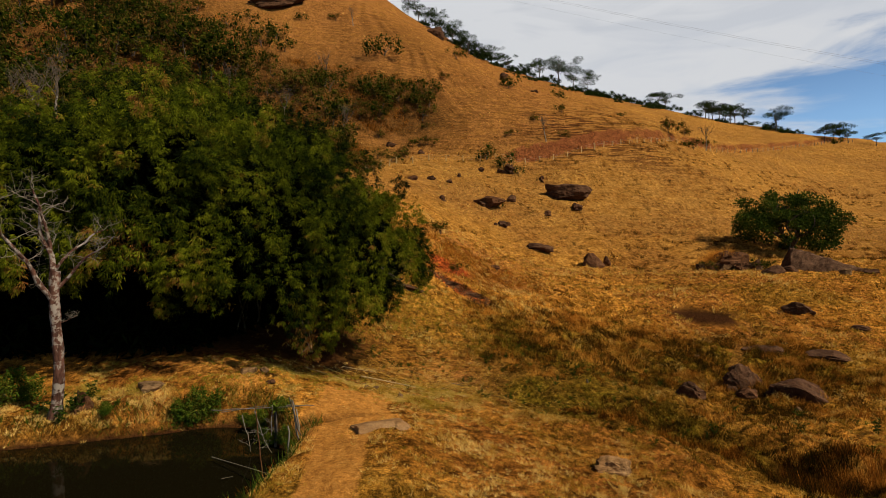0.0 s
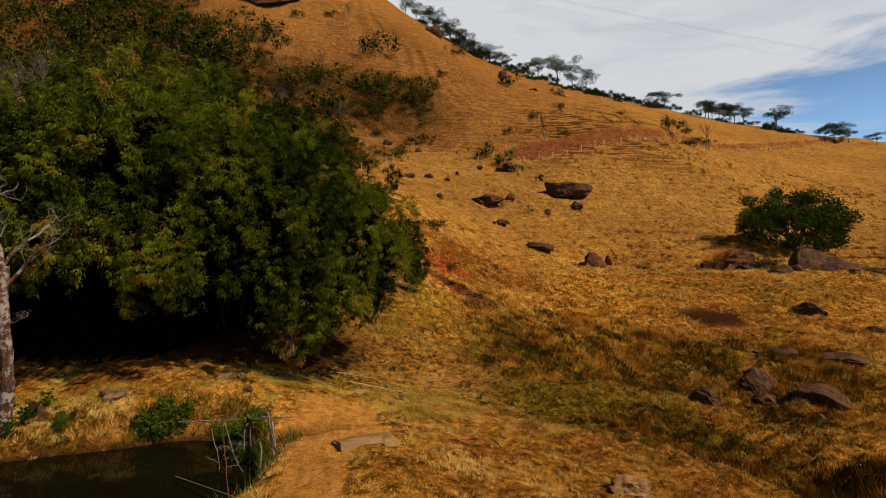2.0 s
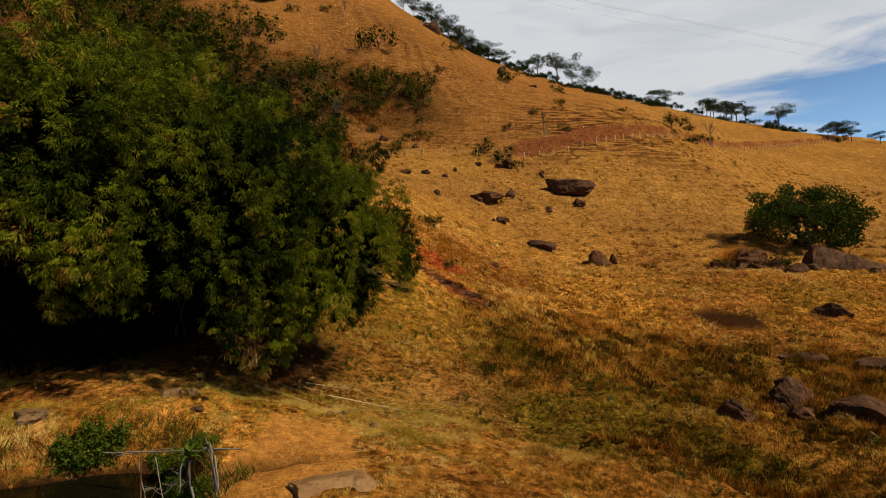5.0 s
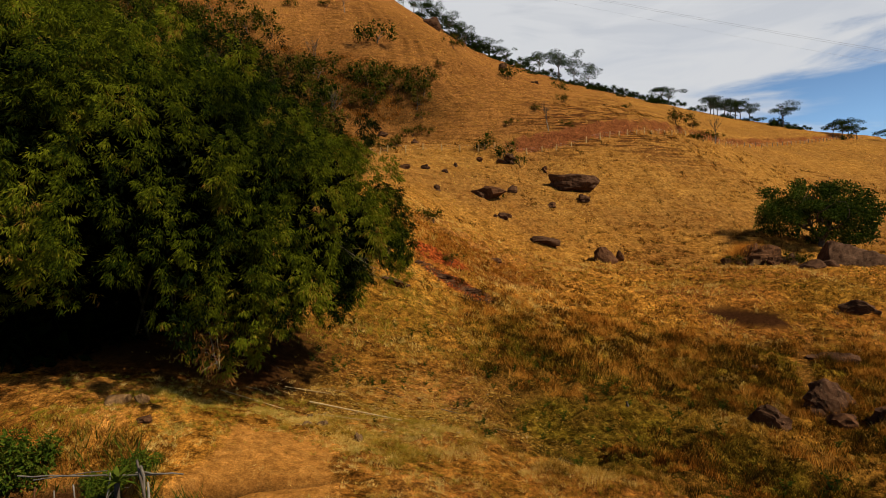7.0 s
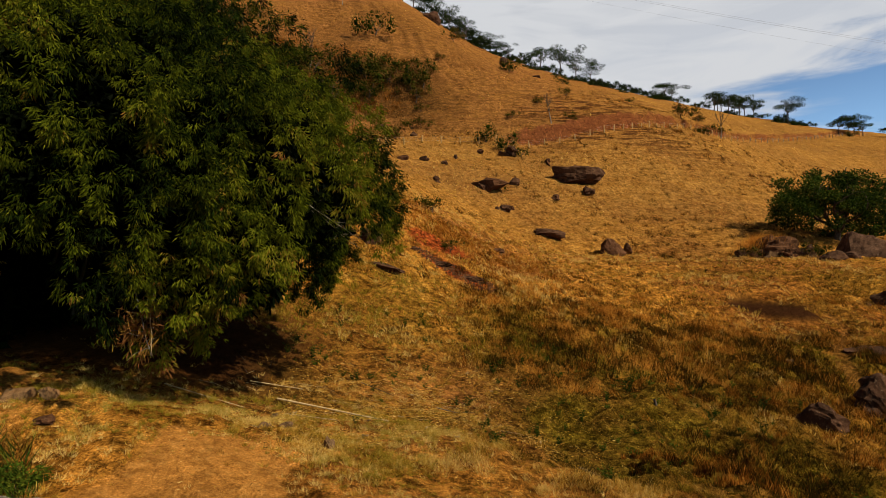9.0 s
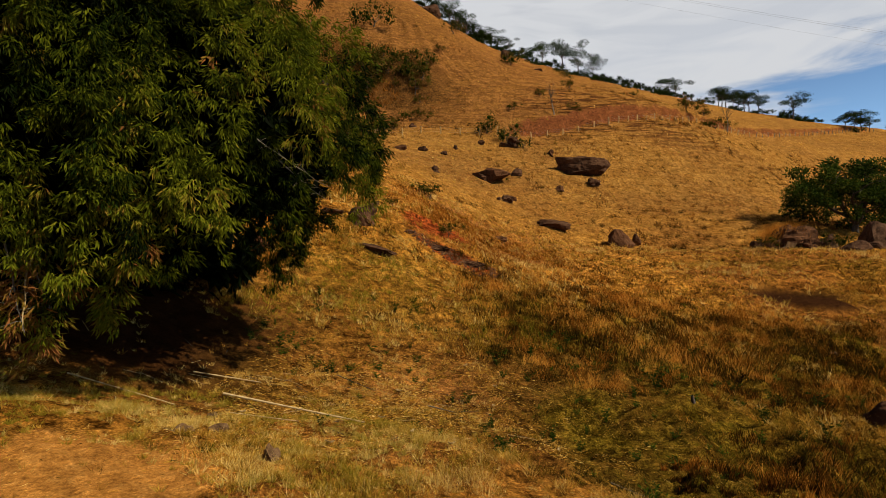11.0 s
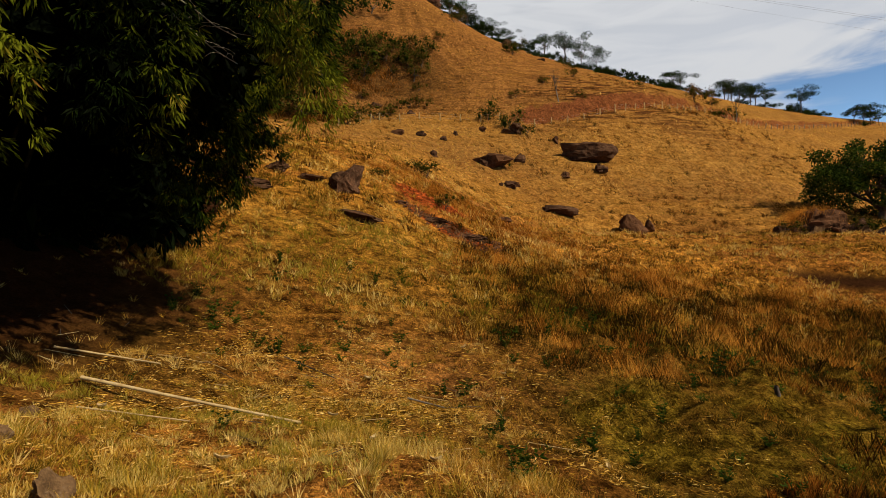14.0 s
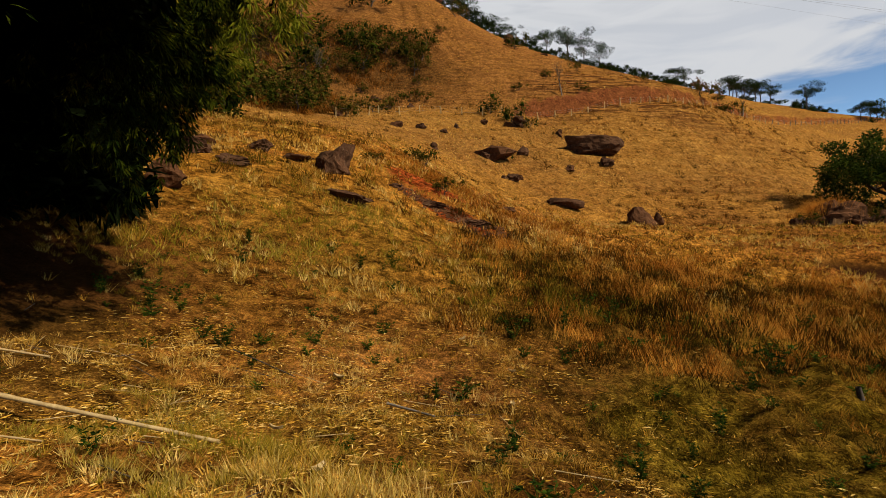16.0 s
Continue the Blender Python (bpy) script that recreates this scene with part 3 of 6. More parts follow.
def tube(path, radii, sides=6):
    """A tapered tube along a path, as vertices and quads."""
    path = np.asarray(path, float)
    t = unit(np.gradient(path, axis=0))
    ref = np.array([1.0, 0.1, 0.05]) if abs(t[0][2]) > 0.7 else np.array([0.05, 0.1, 1.0])
    a = unit(np.cross(t, ref))
    b = np.cross(t, a)
    ang = np.linspace(0, 2 * np.pi, sides, endpoint=False)
    ring = a[:, None] * np.cos(ang)[None, :, None] + b[:, None] * np.sin(ang)[None, :, None]
    v = (path[:, None] + ring * np.asarray(radii, float)[:, None, None]).reshape(-1, 3)
    f = []
    for i in range(len(path) - 1):
        for k in range(sides):
            q = (k + 1) % sides
            f.append((i * sides + k, i * sides + q, (i + 1) * sides + q, (i + 1) * sides + k))
    return v, np.array(f, np.int32)


def joined(pieces):
    vs, fs, o = [], [], 0
    for v, f in pieces:
        vs.append(v)
        fs.append(f + o)
        o += len(v)
    return np.concatenate(vs), np.concatenate(fs)


def wander(start, way, length, n, r, wob=0.25, lift=0.0):
    """A crooked path of n + 1 points."""
    pts, p, d = [np.array(start, float)], np.array(start, float), np.array(way, float)
    for _ in range(n):
        d = d + r.normal(size=3) * wob + np.array([0, 0, lift])
        d = d / np.linalg.norm(d)
        p = p + d * length / n
        pts.append(p.copy())
    return np.array(pts)


# ---- ground ----
def build_ground():
    ys = [-70.0]
    while ys[-1] < 5000:
        y = ys[-1]
        ys.append(y + (4.0 if y < -8 else 0.5 if y < 8 else 0.22 if y < 36 else 0.22 + (y - 36) * 0.0085 if y < 300 else (y - 200) * 0.12))
    ys = np.array(ys)
    us = np.concatenate([np.linspace(-6, -1.05, 16, endpoint=False), np.linspace(-1.05, 1.15, 520), np.linspace(1.15, 6, 17)[1:]])
    Y, U = np.meshgrid(ys, us, indexing="ij")
    X = U * np.maximum(Y + 25, 20)
    Z = land(X, Y)
    v = np.stack([X, Y, Z], -1).reshape(-1, 3)
    nr, nc = X.shape
    i = np.arange(nr * nc).reshape(nr, nc)
    f = np.stack([i[:-1, :-1], i[:-1, 1:], i[1:, 1:], i[1:, :-1]], -1).reshape(-1, 4)
    s, along = road_offset(X, Y)
    x, y = X.ravel(), Y.ravel()
    s, along = s.ravel(), along.ravel()
    patch = fbm(x * 0.3, y * 0.3, 91, 4)
    terrace = step(-16, -9, x) * (1 - step(-7.5, -4.5, x)) * step(20.6, 21.6, y) * (1 - step(23.5, 26.5, y))
    # the bamboo's shade, put into the soil colour further down
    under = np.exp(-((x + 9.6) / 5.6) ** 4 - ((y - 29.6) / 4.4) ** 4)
    trodden = np.exp(-((x - 0) / 5) ** 2 - ((y - 30) / 3.2) ** 2) * 0.5
    cowpath = cow_path(x, y) * 0.45
    bed = np.exp(-(trench(x, y)[0] / 1.1) ** 2)
    shore = step(-0.55, -0.05, pond_depth(x, y)) * 0.8
    dirt = np.clip(track(x, y) * 1.4 + terrace * 0.6 + trodden + cowpath + shore + 1.1 * (patch - 0.22) * step(2, -2, x - 3) * (y < 40) + spill(x, y), 0, 1)
    bank = np.clip(np.exp(-(((s - 0.8) / 0.85) ** 4)) * step(0.3, 1.5, along) * (1 - 0.45 * step(3.4, 4.2, along)) * (1 - step(8.3, 9, along)) * (0.65 + 1.2 * np.clip(patch + 0.25, 0, 1)), 0, 1)
    red = np.clip(0.62 * np.exp(-(((s + 0.5) / 0.5) ** 2)) * step(2.5, 3.5, along) * (1 - step(8.3, 9, along)) * (0.6 + 1.2 * np.clip(patch + 0.25, 0, 1)) + 1.8 * np.exp(-((x - 0.3) / 1.6) ** 2 - ((y - 50.4) / 1.9) ** 2) + 0.35 * np.exp(-((x - 1.5) / 4.0) ** 2 - ((y - 52) / 5.0) ** 2) + 1.3 * np.exp(-(((x - 1.5) * 0.6 + (y - 45.4) * 0.8) / 0.75) ** 2 - (((x - 1.5) * 0.8 - (y - 45.4) * 0.6) / 2.7) ** 2), 0, 1)
    lush = np.clip(0.55 * np.exp(-((x + 2.5) / 5.5) ** 2 - ((y - 37) / 6.5) ** 2) + gully(x, y) * 0.9 + step(1, 5, x) * (1 - step(11, 15, x)) * step(21, 24, y) * (1 - step(33, 38, y)) * 0.25 * (0.8 + 1.6 * fbm(x * 0.3, y * 0.3, 95, 3)) + 0.5 * step(0.05, 0.2, fbm(x * 0.11, y * 0.11, 93, 3)) * (y < 60), 0, 1)
    wet_or_shade = np.clip(0.55 * np.exp(-(((x - 1.8) * 0.6 + (y - 45.4) * 0.8) / 0.6) ** 2 - (((x - 1.8) * 0.8 - (y - 45.4) * 0.6) / 2.6) ** 2) + spill(x, y) * 0.8 + 1.1 * under + step(-0.25, 0.1, pond_depth(x, y)) + 1.3 * hollow(x, y) + 0.45 * cow_path(x, y) + 0.8 * np.exp(-((x - 20.3) / 2.6) ** 2 - ((y - 42.3) / 1.1) ** 2), 0, 1)
    hill = step(70, 100, y) * (1 - step(215, 250, y)) * (0.35 + 0.65 * step(0.3, 0.6, vnoise(x * 0.03 + 5, y * 0.03, 97))) * (0.12 + 0.88 * step(112, 126, y) * step(-42, -14, x) * (1 - step(34, 78, x)))
    wild = fbm(x * 0.06, y * 0.06, 99, 3)
    brush = sum(np.exp(-(((x - a) / b) ** 2 + ((y - c) / d) ** 2) ** 2) for a, b, c, d in ((-88, 48, 134, 33), (-28, 28, 137, 9), (-48, 30, 112, 21), (-64, 22, 86, 13), (-24, 7, 102, 14), (-36, 20, 66, 14)))
    brush = np.clip(0.9 * bed + brush * (1.1 + 1.6 * wild) + 0.55 * np.exp(-((x + 8) / 26) ** 2 - ((y - 148) / 36) ** 2) * (0.7 + 1.6 * wild) + 1.05 * step(0, 4, x) * (1 - step(12, 17, x)) * step(22.5, 25.5, y) * (1 - step(33, 36, y)) * (0.6 + 1.8 * fbm(x * 0.6, y * 0.6, 98, 3)), 0, 1)
    me = fast_mesh("ground", v, f, MAT_GROUND, (("hill", hill), ("away", step(46, 105, y)), ("brush", brush), ("dirt", dirt), ("red", red), ("bank", bank), ("russet", np.clip(step(110, 128, y) * (1 - step(5, 60, x - 0.35 * (y - 120))) + 0.8 * np.exp(-((x - 5) / 9) ** 2 - ((y - 62) / 9) ** 2) + 1.1 * np.exp(-((x - 2.0) / 6.5) ** 2 - ((y - 28.8) / 4.0) ** 2), 0, 1)), ("lush", lush), ("wet_or_shade", wet_or_shade)), True)
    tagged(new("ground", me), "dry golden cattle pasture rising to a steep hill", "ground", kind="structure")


build_ground()


def build_water():
    bm = bmesh.new()
    bmesh.ops.create_grid(bm, x_segments=24, y_segments=16, size=1)
    for q in bm.verts:
        q.co = Vector((-19.5 + 16 * q.co.x, 11.5 + 10 * q.co.y, WATER))
    tagged(new("pond_water", bm_mesh("pond_water", bm, MAT_WATER, True)), "still dark brown water of a small farm pond", "pond", kind="structure")


build_water()


# ---- the bamboo thicket ----
# crown centre x, y, z; half sizes x, y, z; foot x, y
CLUMPS = [
    (-5.3, 27.2, 6.6, 3.8, 4.1, 4.0, -10.2, 31.5),
    (-8.6, 26.0, 7.4, 4.3, 4.3, 4.7, -11.0, 29.0),
    (-12.6, 26.2, 8.1, 4.6, 4.7, 5.4, -13.5, 29.5),
    (-17.9, 26.6, 8.2, 5.0, 4.9, 5.6, -17.5, 29.5),
    (-23.8, 27.4, 8.4, 5.6, 5.6, 5.6, -23.5, 30.0),
    (-9.0, 31.5, 8.8, 4.6, 4.6, 5.2, -11.2, 33.6),
    (-14.6, 32.0, 9.8, 5.0, 5.0, 5.6, -14.5, 33.0),
    (-20.5, 33.0, 10.0, 5.2, 5.0, 5.4, -20.5, 34.0),
    (-11.5, 41.5, 11.6, 4.2, 3.8, 4.8, -12.0, 43.0),
    (-17.0, 43.0, 14.0, 4.8, 4.2, 6.4, -17.0, 44.5),
    (-24.5, 45.0, 15.6, 5.4, 4.6, 6.6, -24.5, 46.5),
    (-20.0, 34.5, 12.8, 4.0, 4.0, 5.0, -20.0, 36.5),
]


def inside_other(p, k):
    worst = np.full(len(p), 9.0)
    for j, c in enumerate(CLUMPS):
        if j != k:
            q = (p - np.array(c[:3])) / np.array(c[3:6])
            worst = np.minimum(worst, np.linalg.norm(q, axis=1))
    return worst < 0.86


def hem(x, y):
    """Height of the crowns' ragged lower edge."""
    z = 4.1 + 1.2 * np.exp(-((x + 8.4) / 1.5) ** 2) + 0.4 * step(-4.5, -3, x) - 1.4 * np.exp(-((x + 5.4) / 1.5) ** 2 - ((y - 23.4) / 2.0) ** 2) - 0.6 * np.exp(-((x + 5.7) / 0.9) ** 2 - ((y - 22.8) / 1.0) ** 2)
    z = z + 0.4 * step(-5, -3.6, x) * step(25.5, 27.5, y) - 1.9 * np.exp(-((x + 3.9) / 0.85) ** 4 - ((y - 29.8) / 1.1) ** 4)
    return z + 1.3 * fbm(x * 0.7, y * 0.7, 401, 3) + 1.3 * fbm(x * 2.6, y * 2.6, 405, 2)


def plume_leaves(c, k, r):
    """Drooping leafy plumes over the outside of one crown: teardrops of leaf fans."""
    ctr, half = np.array(c[:3]), np.array(c[3:6])
    d = unit(r.normal(size=(5000, 3)))
    front = ctr[1] + d[:, 1] * half[1] < 25.5
    d = d[d[:, 2] > np.where(front & (k < 2), -0.72, -0.12 if k == 0 else -0.3)]
    rad = 0.95 + (0.42 if k == 0 else 0.62) * fbm(d[:, 0] * 2.4 + 7 * k, d[:, 2] * 2.4 + d[:, 1] * 2, 100 + k, 3)
    rad = rad + r.normal(size=len(d)) * 0.05
    p = ctr + d * half * rad[:, None]
    near = ~inside_other(p, k) & ((d[:, 2] > -0.1) | (k > 1) | (r.uniform(0, 1, len(d)) < 0.42))
    p, d = p[near], d[near]
    # thin them out so that dark gaps stay between the plumes
    gap = 0.86 if k < 5 else 0.95
    kept = []
    for i in range(len(p)):
        if all(((p[i] - p[m]) ** 2).sum() > gap * gap for m in kept):
            kept.append(i)
    p, d = p[kept], d[kept]
    if k == 0:
        # a low bough that hangs out over the slope
        low = np.array([-3.9, 29.7, 5.1]) + r.normal(size=(16, 3)) * np.array([0.5, 0.6, 0.5])
        p, d = np.concatenate([p, low]), np.concatenate([d, unit(low - ctr)])
    m = len(p)
    nodes = 30 if k < 2 else 18 if k < 5 else 10
    out = unit(d * np.array([1, 1, 0.25]) + r.normal(size=(m, 3)) * 0.2)
    p = p + np.array([0, 0, 1.0]) * (np.clip(d[:, 2] - 0.35, 0, 1) * r.uniform(-0.3, 2.2, m) * (r.uniform(0, 1, m) < 0.5))[:, None]
    fall = r.uniform(0.9, 2.0, m) * np.where(d[:, 2] > 0.6, 0.6, 1.0)
    wide = r.uniform(0.32, 0.60, m)
    hue = np.clip(0.40 + 0.95 * fbm(p[:, 0] * 0.45 + p[:, 1] * 0.3, p[:, 2] * 0.45, 120, 3) + r.normal(size=m) * 0.15, 0, 0.93)
    if k > 4:
        hue = np.clip(hue - 0.15, 0, 1)
    if k == 0:
        # dark tone paints the low bough's shade into its leaves
        hue[-16:] = 0.12
    q = r.uniform(0, 1, (m, nodes)) ** 0.85
    side = unit(r.normal(size=(m, nodes, 3)) + out[:, None] * 0.55 + np.array([0, 0, 0.25]))
    girth = wide[:, None] * (0.25 + np.sin(np.pi * np.clip(q, 0.02, 1) ** 0.6)) * r.uniform(0.65, 1.05, (m, nodes))
    a = p[:, None] + out[:, None] * (0.75 * np.sin(q * 2.0) * fall[:, None] * 0.5)[..., None] + np.array([0, 0, -1.0]) * (q ** 1.5 * fall[:, None] - 0.2)[..., None] + side * girth[..., None]
    way = unit(side * 0.5 + out[:, None] * 0.3 + np.array([0, 0, -0.75]))
    tone = np.clip(hue[:, None] + 0.03 + 0.16 * (q - 0.4) + r.normal(size=(m, nodes)) * 0.12, 0, 1)
    # each node carries a drooping hand of leaves on short twigs
    fan = 30 if k < 5 else 26
    A = np.repeat(a.reshape(-1, 3), fan, 0)
    W = np.repeat(way.reshape(-1, 3), fan, 0)
    T = np.repeat(tone.ravel(), fan)
    n = len(A)
    W = unit(W + r.normal(size=(n, 3)) * np.array([0.62, 0.62, 0.5]))
    A = A + W * (r.uniform(0.0, 0.24, n) * (0.8 if k < 2 else 1.0 if k < 5 else 1.3))[:, None] + r.normal(size=(n, 3)) * 0.025
    W = unit(W + np.array([0, 0, -0.35]))
    low = A[:, 2] > hem(A[:, 0], A[:, 1])
    A, W, T = A[low], W[low], T[low]
    n = len(A)
    return leaves(A, W, (0.68 if k < 2 else 0.9) * r.uniform(0.13, 0.27, n), (0.78 if k < 2 else 1.1) * r.uniform(0.028, 0.048, n), r), np.repeat(np.clip(T + r.normal(size=n) * 0.08, 0, 1), 4)


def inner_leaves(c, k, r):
    """The dense leaf mass inside a crown, coloured near black to stand for shade."""
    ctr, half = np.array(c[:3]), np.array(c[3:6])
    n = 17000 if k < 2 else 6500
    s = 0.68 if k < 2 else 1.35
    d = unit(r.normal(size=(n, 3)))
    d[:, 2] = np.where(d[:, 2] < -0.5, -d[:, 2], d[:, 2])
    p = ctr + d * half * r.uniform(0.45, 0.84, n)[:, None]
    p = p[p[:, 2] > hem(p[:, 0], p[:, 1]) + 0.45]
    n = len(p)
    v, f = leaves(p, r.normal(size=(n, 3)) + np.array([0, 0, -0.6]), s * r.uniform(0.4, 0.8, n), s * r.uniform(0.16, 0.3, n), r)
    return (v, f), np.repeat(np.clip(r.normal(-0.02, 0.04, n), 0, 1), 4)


def thicket_shade_leaves(r):
    """Near-black leaves added inside the thicket in place of its deep shade."""
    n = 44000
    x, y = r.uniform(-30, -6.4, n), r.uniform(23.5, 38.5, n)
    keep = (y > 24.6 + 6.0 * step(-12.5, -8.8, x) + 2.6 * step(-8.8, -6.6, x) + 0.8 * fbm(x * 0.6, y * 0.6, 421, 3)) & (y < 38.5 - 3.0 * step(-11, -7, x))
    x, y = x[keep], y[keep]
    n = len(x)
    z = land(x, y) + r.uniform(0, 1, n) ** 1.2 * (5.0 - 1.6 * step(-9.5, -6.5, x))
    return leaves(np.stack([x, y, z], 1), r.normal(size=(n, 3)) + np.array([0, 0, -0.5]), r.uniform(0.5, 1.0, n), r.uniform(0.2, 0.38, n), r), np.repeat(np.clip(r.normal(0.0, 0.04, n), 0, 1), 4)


def build_bamboo():
    (v, f), t = thicket_shade_leaves(np.random.default_rng(498))
    tagged(new("bamboo_shade_fill", fast_mesh("bamboo_shade_fill", v, f, MAT_BAMBOO, (("tone", t),))), "near-black leaf mass standing in for shade inside the bamboo thicket", "undergrowth", kind="stuff")
    for k, c in enumerate(CLUMPS):
        r = np.random.default_rng(500 + k)
        fx, fy = c[6], c[7]
        fz = height(fx, fy)
        root = tagged(new("bamboo_clump"), "dense drooping green bamboo clump with yellowing tips", "bamboo", "bamboo thicket")
        root.location = (fx, fy, fz)
        foot = np.array([fx, fy, fz])
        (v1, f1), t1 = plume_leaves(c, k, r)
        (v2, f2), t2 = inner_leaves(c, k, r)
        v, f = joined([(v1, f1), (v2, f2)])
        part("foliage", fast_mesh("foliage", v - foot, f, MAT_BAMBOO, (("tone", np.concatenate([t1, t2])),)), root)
        for s in range(11):
            a = r.uniform(0, 2 * np.pi)
            base = np.array([fx + r.normal() * 0.6, fy + r.normal() * 0.6, 0])
            base[2] = height(base[0], base[1]) - 0.1
            tip = np.array(c[:3]) + np.array([math.cos(a) * c[3] * 0.8, math.sin(a) * c[4] * 0.8, c[5] * r.uniform(0.0, 0.75)])
            top = np.array([base[0] * 0.55 + tip[0] * 0.45, base[1] * 0.55 + tip[1] * 0.45, c[2] + c[5] * r.uniform(0.5, 0.85)])
            q = np.linspace(0, 1, 12)[:, None]
            path = (1 - q) ** 2 * base + 2 * q * (1 - q) * top + q ** 2 * tip
            vv, ff = tube(path, np.linspace(0.05, 0.012, 12), 6)
            part("culm", fast_mesh("culm", vv - foot, ff, MAT_CULM, (), True), root)


build_bamboo()


def build_dead_sprays():
    """Withered sprays of leaves among the living bamboo."""
    r = np.random.default_rng(540)
    # x, y, z, spread, tone, leaves
    for x, y, z, w, tone, n, label in ((-13.6, 22.6, 7.7, 0.55, 1.0, 420, "withered rusty brown bamboo spray"), (-12.9, 22.4, 7.1, 0.5, 1.0, 380, "withered rusty brown bamboo spray"), (-14.3, 22.7, 7.2, 0.45, 0.97, 300, "withered rusty brown bamboo spray"),
                                       (-18.2, 38.2, 17.0, 0.75, 0.86, 420, "dry straw-coloured bamboo spray"), (-12.6, 36.9, 13.3, 0.6, 0.86, 320, "dry straw-coloured bamboo spray"), (-14.0, 37.2, 13.2, 0.5, 0.86, 260, "dry straw-coloured bamboo spray"),
                                       (-6.0, 22.9, 3.4, 0.28, 0.98, 240, "withered rusty brown bamboo spray")):
        root = tagged(new("dead_bamboo_spray"), label, "bamboo", "dead sprays in the bamboo")
        root.location = (x, y, z)
        stem = wander((0.1, 0.5, 0.7), (-0.1, -0.6, -0.6), 1.5, 6, r, 0.12)
        part("stem", fast_mesh("stem", *tube(stem, np.linspace(0.02, 0.008, 7), 5), MAT_CANE, (), True), root)
        p = r.normal(size=(n, 3)) * np.array([w, w * 0.5, w * 0.8])
        v, f = leaves(p, r.normal(size=(n, 3)) * 0.6 + np.array([0, -0.2, -0.8]), r.uniform(0.16, 0.32, n), r.uniform(0.03, 0.05, n), r)
        part("leafage", fast_mesh("leafage", v, f, MAT_BAMBOO, (("tone", np.repeat(np.clip(r.normal(tone, 0.05, n), 0, 1), 4)),)), root, kind="stuff")
    # bare branches that hang out of the crown over the slope
    for x, y, z, d, n in ((-3.3, 25.4, 6.6, (0.75, -0.1, -0.5), 2.2), (-3.0, 26.0, 6.3, (0.6, 0.1, -0.55), 1.8), (-6.1, 23.0, 4.2, (0.1, 0.0, -1.0), 1.5), (-5.9, 23.1, 4.0, (0.2, 0.1, -1.0), 1.1)):
        root = tagged(new("bare_branch"), "bare dry bamboo branch hanging from the crown", "branch", "dead sprays in the bamboo")
        root.location = (x, y, z)
        p = wander((0, 0, 0), unit(np.array(d)), n, 8, r, 0.10, -0.02)
        part("stem", fast_mesh("stem", *tube(p, np.linspace(0.018, 0.007, 9), 5), MAT_TWIG, (), True), root)
        o = []
        for i in (2, 3, 4, 5, 6, 7):
            o += branches(p[i], 2, 0.45, 0.006, r, 2.4, 0, -0.1, 0.2)[0]
        part("twig_spray", fast_mesh("twig_spray", *joined(o), MAT_TWIG, (), True), root, kind="stuff")
    # pale upright culms that stand out of the rear crowns
    for k, (x, y) in enumerate(((-15.2, 39.2), (-16.0, 39.6), (-16.6, 39.0), (-17.6, 39.4), (-14.4, 39.0), (-13.4, 38.6), (-18.6, 40.0))):
        z = height(x, y)
        cane("bamboo_culm", "tall pale bamboo culm standing among foliage", (x, y, z - 0.1), (x + r.normal() * 0.8, y + 0.6, z + r.uniform(9.5, 12.5)), 0.045, MAT_CANE, "bamboo", group="bare culms")


# ---- grass ----
def blades(x, y, h, w, tone, r, lean=0.45, sink=0.02):
    """Single-triangle blades standing on the ground."""
    n = len(x)
    p = np.stack([x, y, land(x, y) - sink], 1)
    a = r.uniform(0, 2 * np.pi, n)
    side = np.stack([np.cos(a), np.sin(a), np.zeros(n)], 1) * (w / 2)[:, None]
    b = r.uniform(0, 2 * np.pi, n)
    tip = p + np.stack([np.cos(b) * lean * h, np.sin(b) * lean * h, h], 1) * r.uniform(0.7, 1.1, n)[:, None]
    v = np.stack([p - side, p + side, tip], 1).reshape(-1, 3)
    return v, np.arange(3 * n).reshape(n, 3), np.repeat(tone, 3)


def bare(x, y):
    """How bare the soil is, 0 to 1."""
    patch = fbm(x * 0.3, y * 0.3, 91, 4)
    terrace = step(-16, -9, x) * (1 - step(-7.5, -4.5, x)) * step(20.6, 21.6, y) * (1 - step(23.5, 26.5, y))
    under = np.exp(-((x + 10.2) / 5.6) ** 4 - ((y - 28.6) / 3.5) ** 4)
    trod = np.exp(-((x - 0.5) / 5.5) ** 2 - ((y - 30) / 3.0) ** 2) * 0.55
    dark_ground = 1.2 * hollow(x, y) + cow_path(x, y)
    scar = 1.5 * np.exp(-(((x - 1.8) * 0.6 + (y - 45.2) * 0.8) / 0.75) ** 2 - (((x - 1.8) * 0.8 - (y - 45.4) * 0.6) / 2.6) ** 2) + np.exp(-((x - 0.3) / 1.5) ** 2 - ((y - 50.2) / 1.7) ** 2) * 1.4 + 0.7 * np.exp(-((x - 20.3) / 2.4) ** 2 - ((y - 42.3) / 1.0) ** 2)
    return np.clip(scar + track(x, y) * 1.2 + terrace * 0.6 + under * 1.6 + trod + dark_ground + spill(x, y) * 1.5 + 1.6 * np.clip(patch - 0.12, 0, 1) + 2.0 * (pond_depth(x, y) > -0.2), 0, 1)


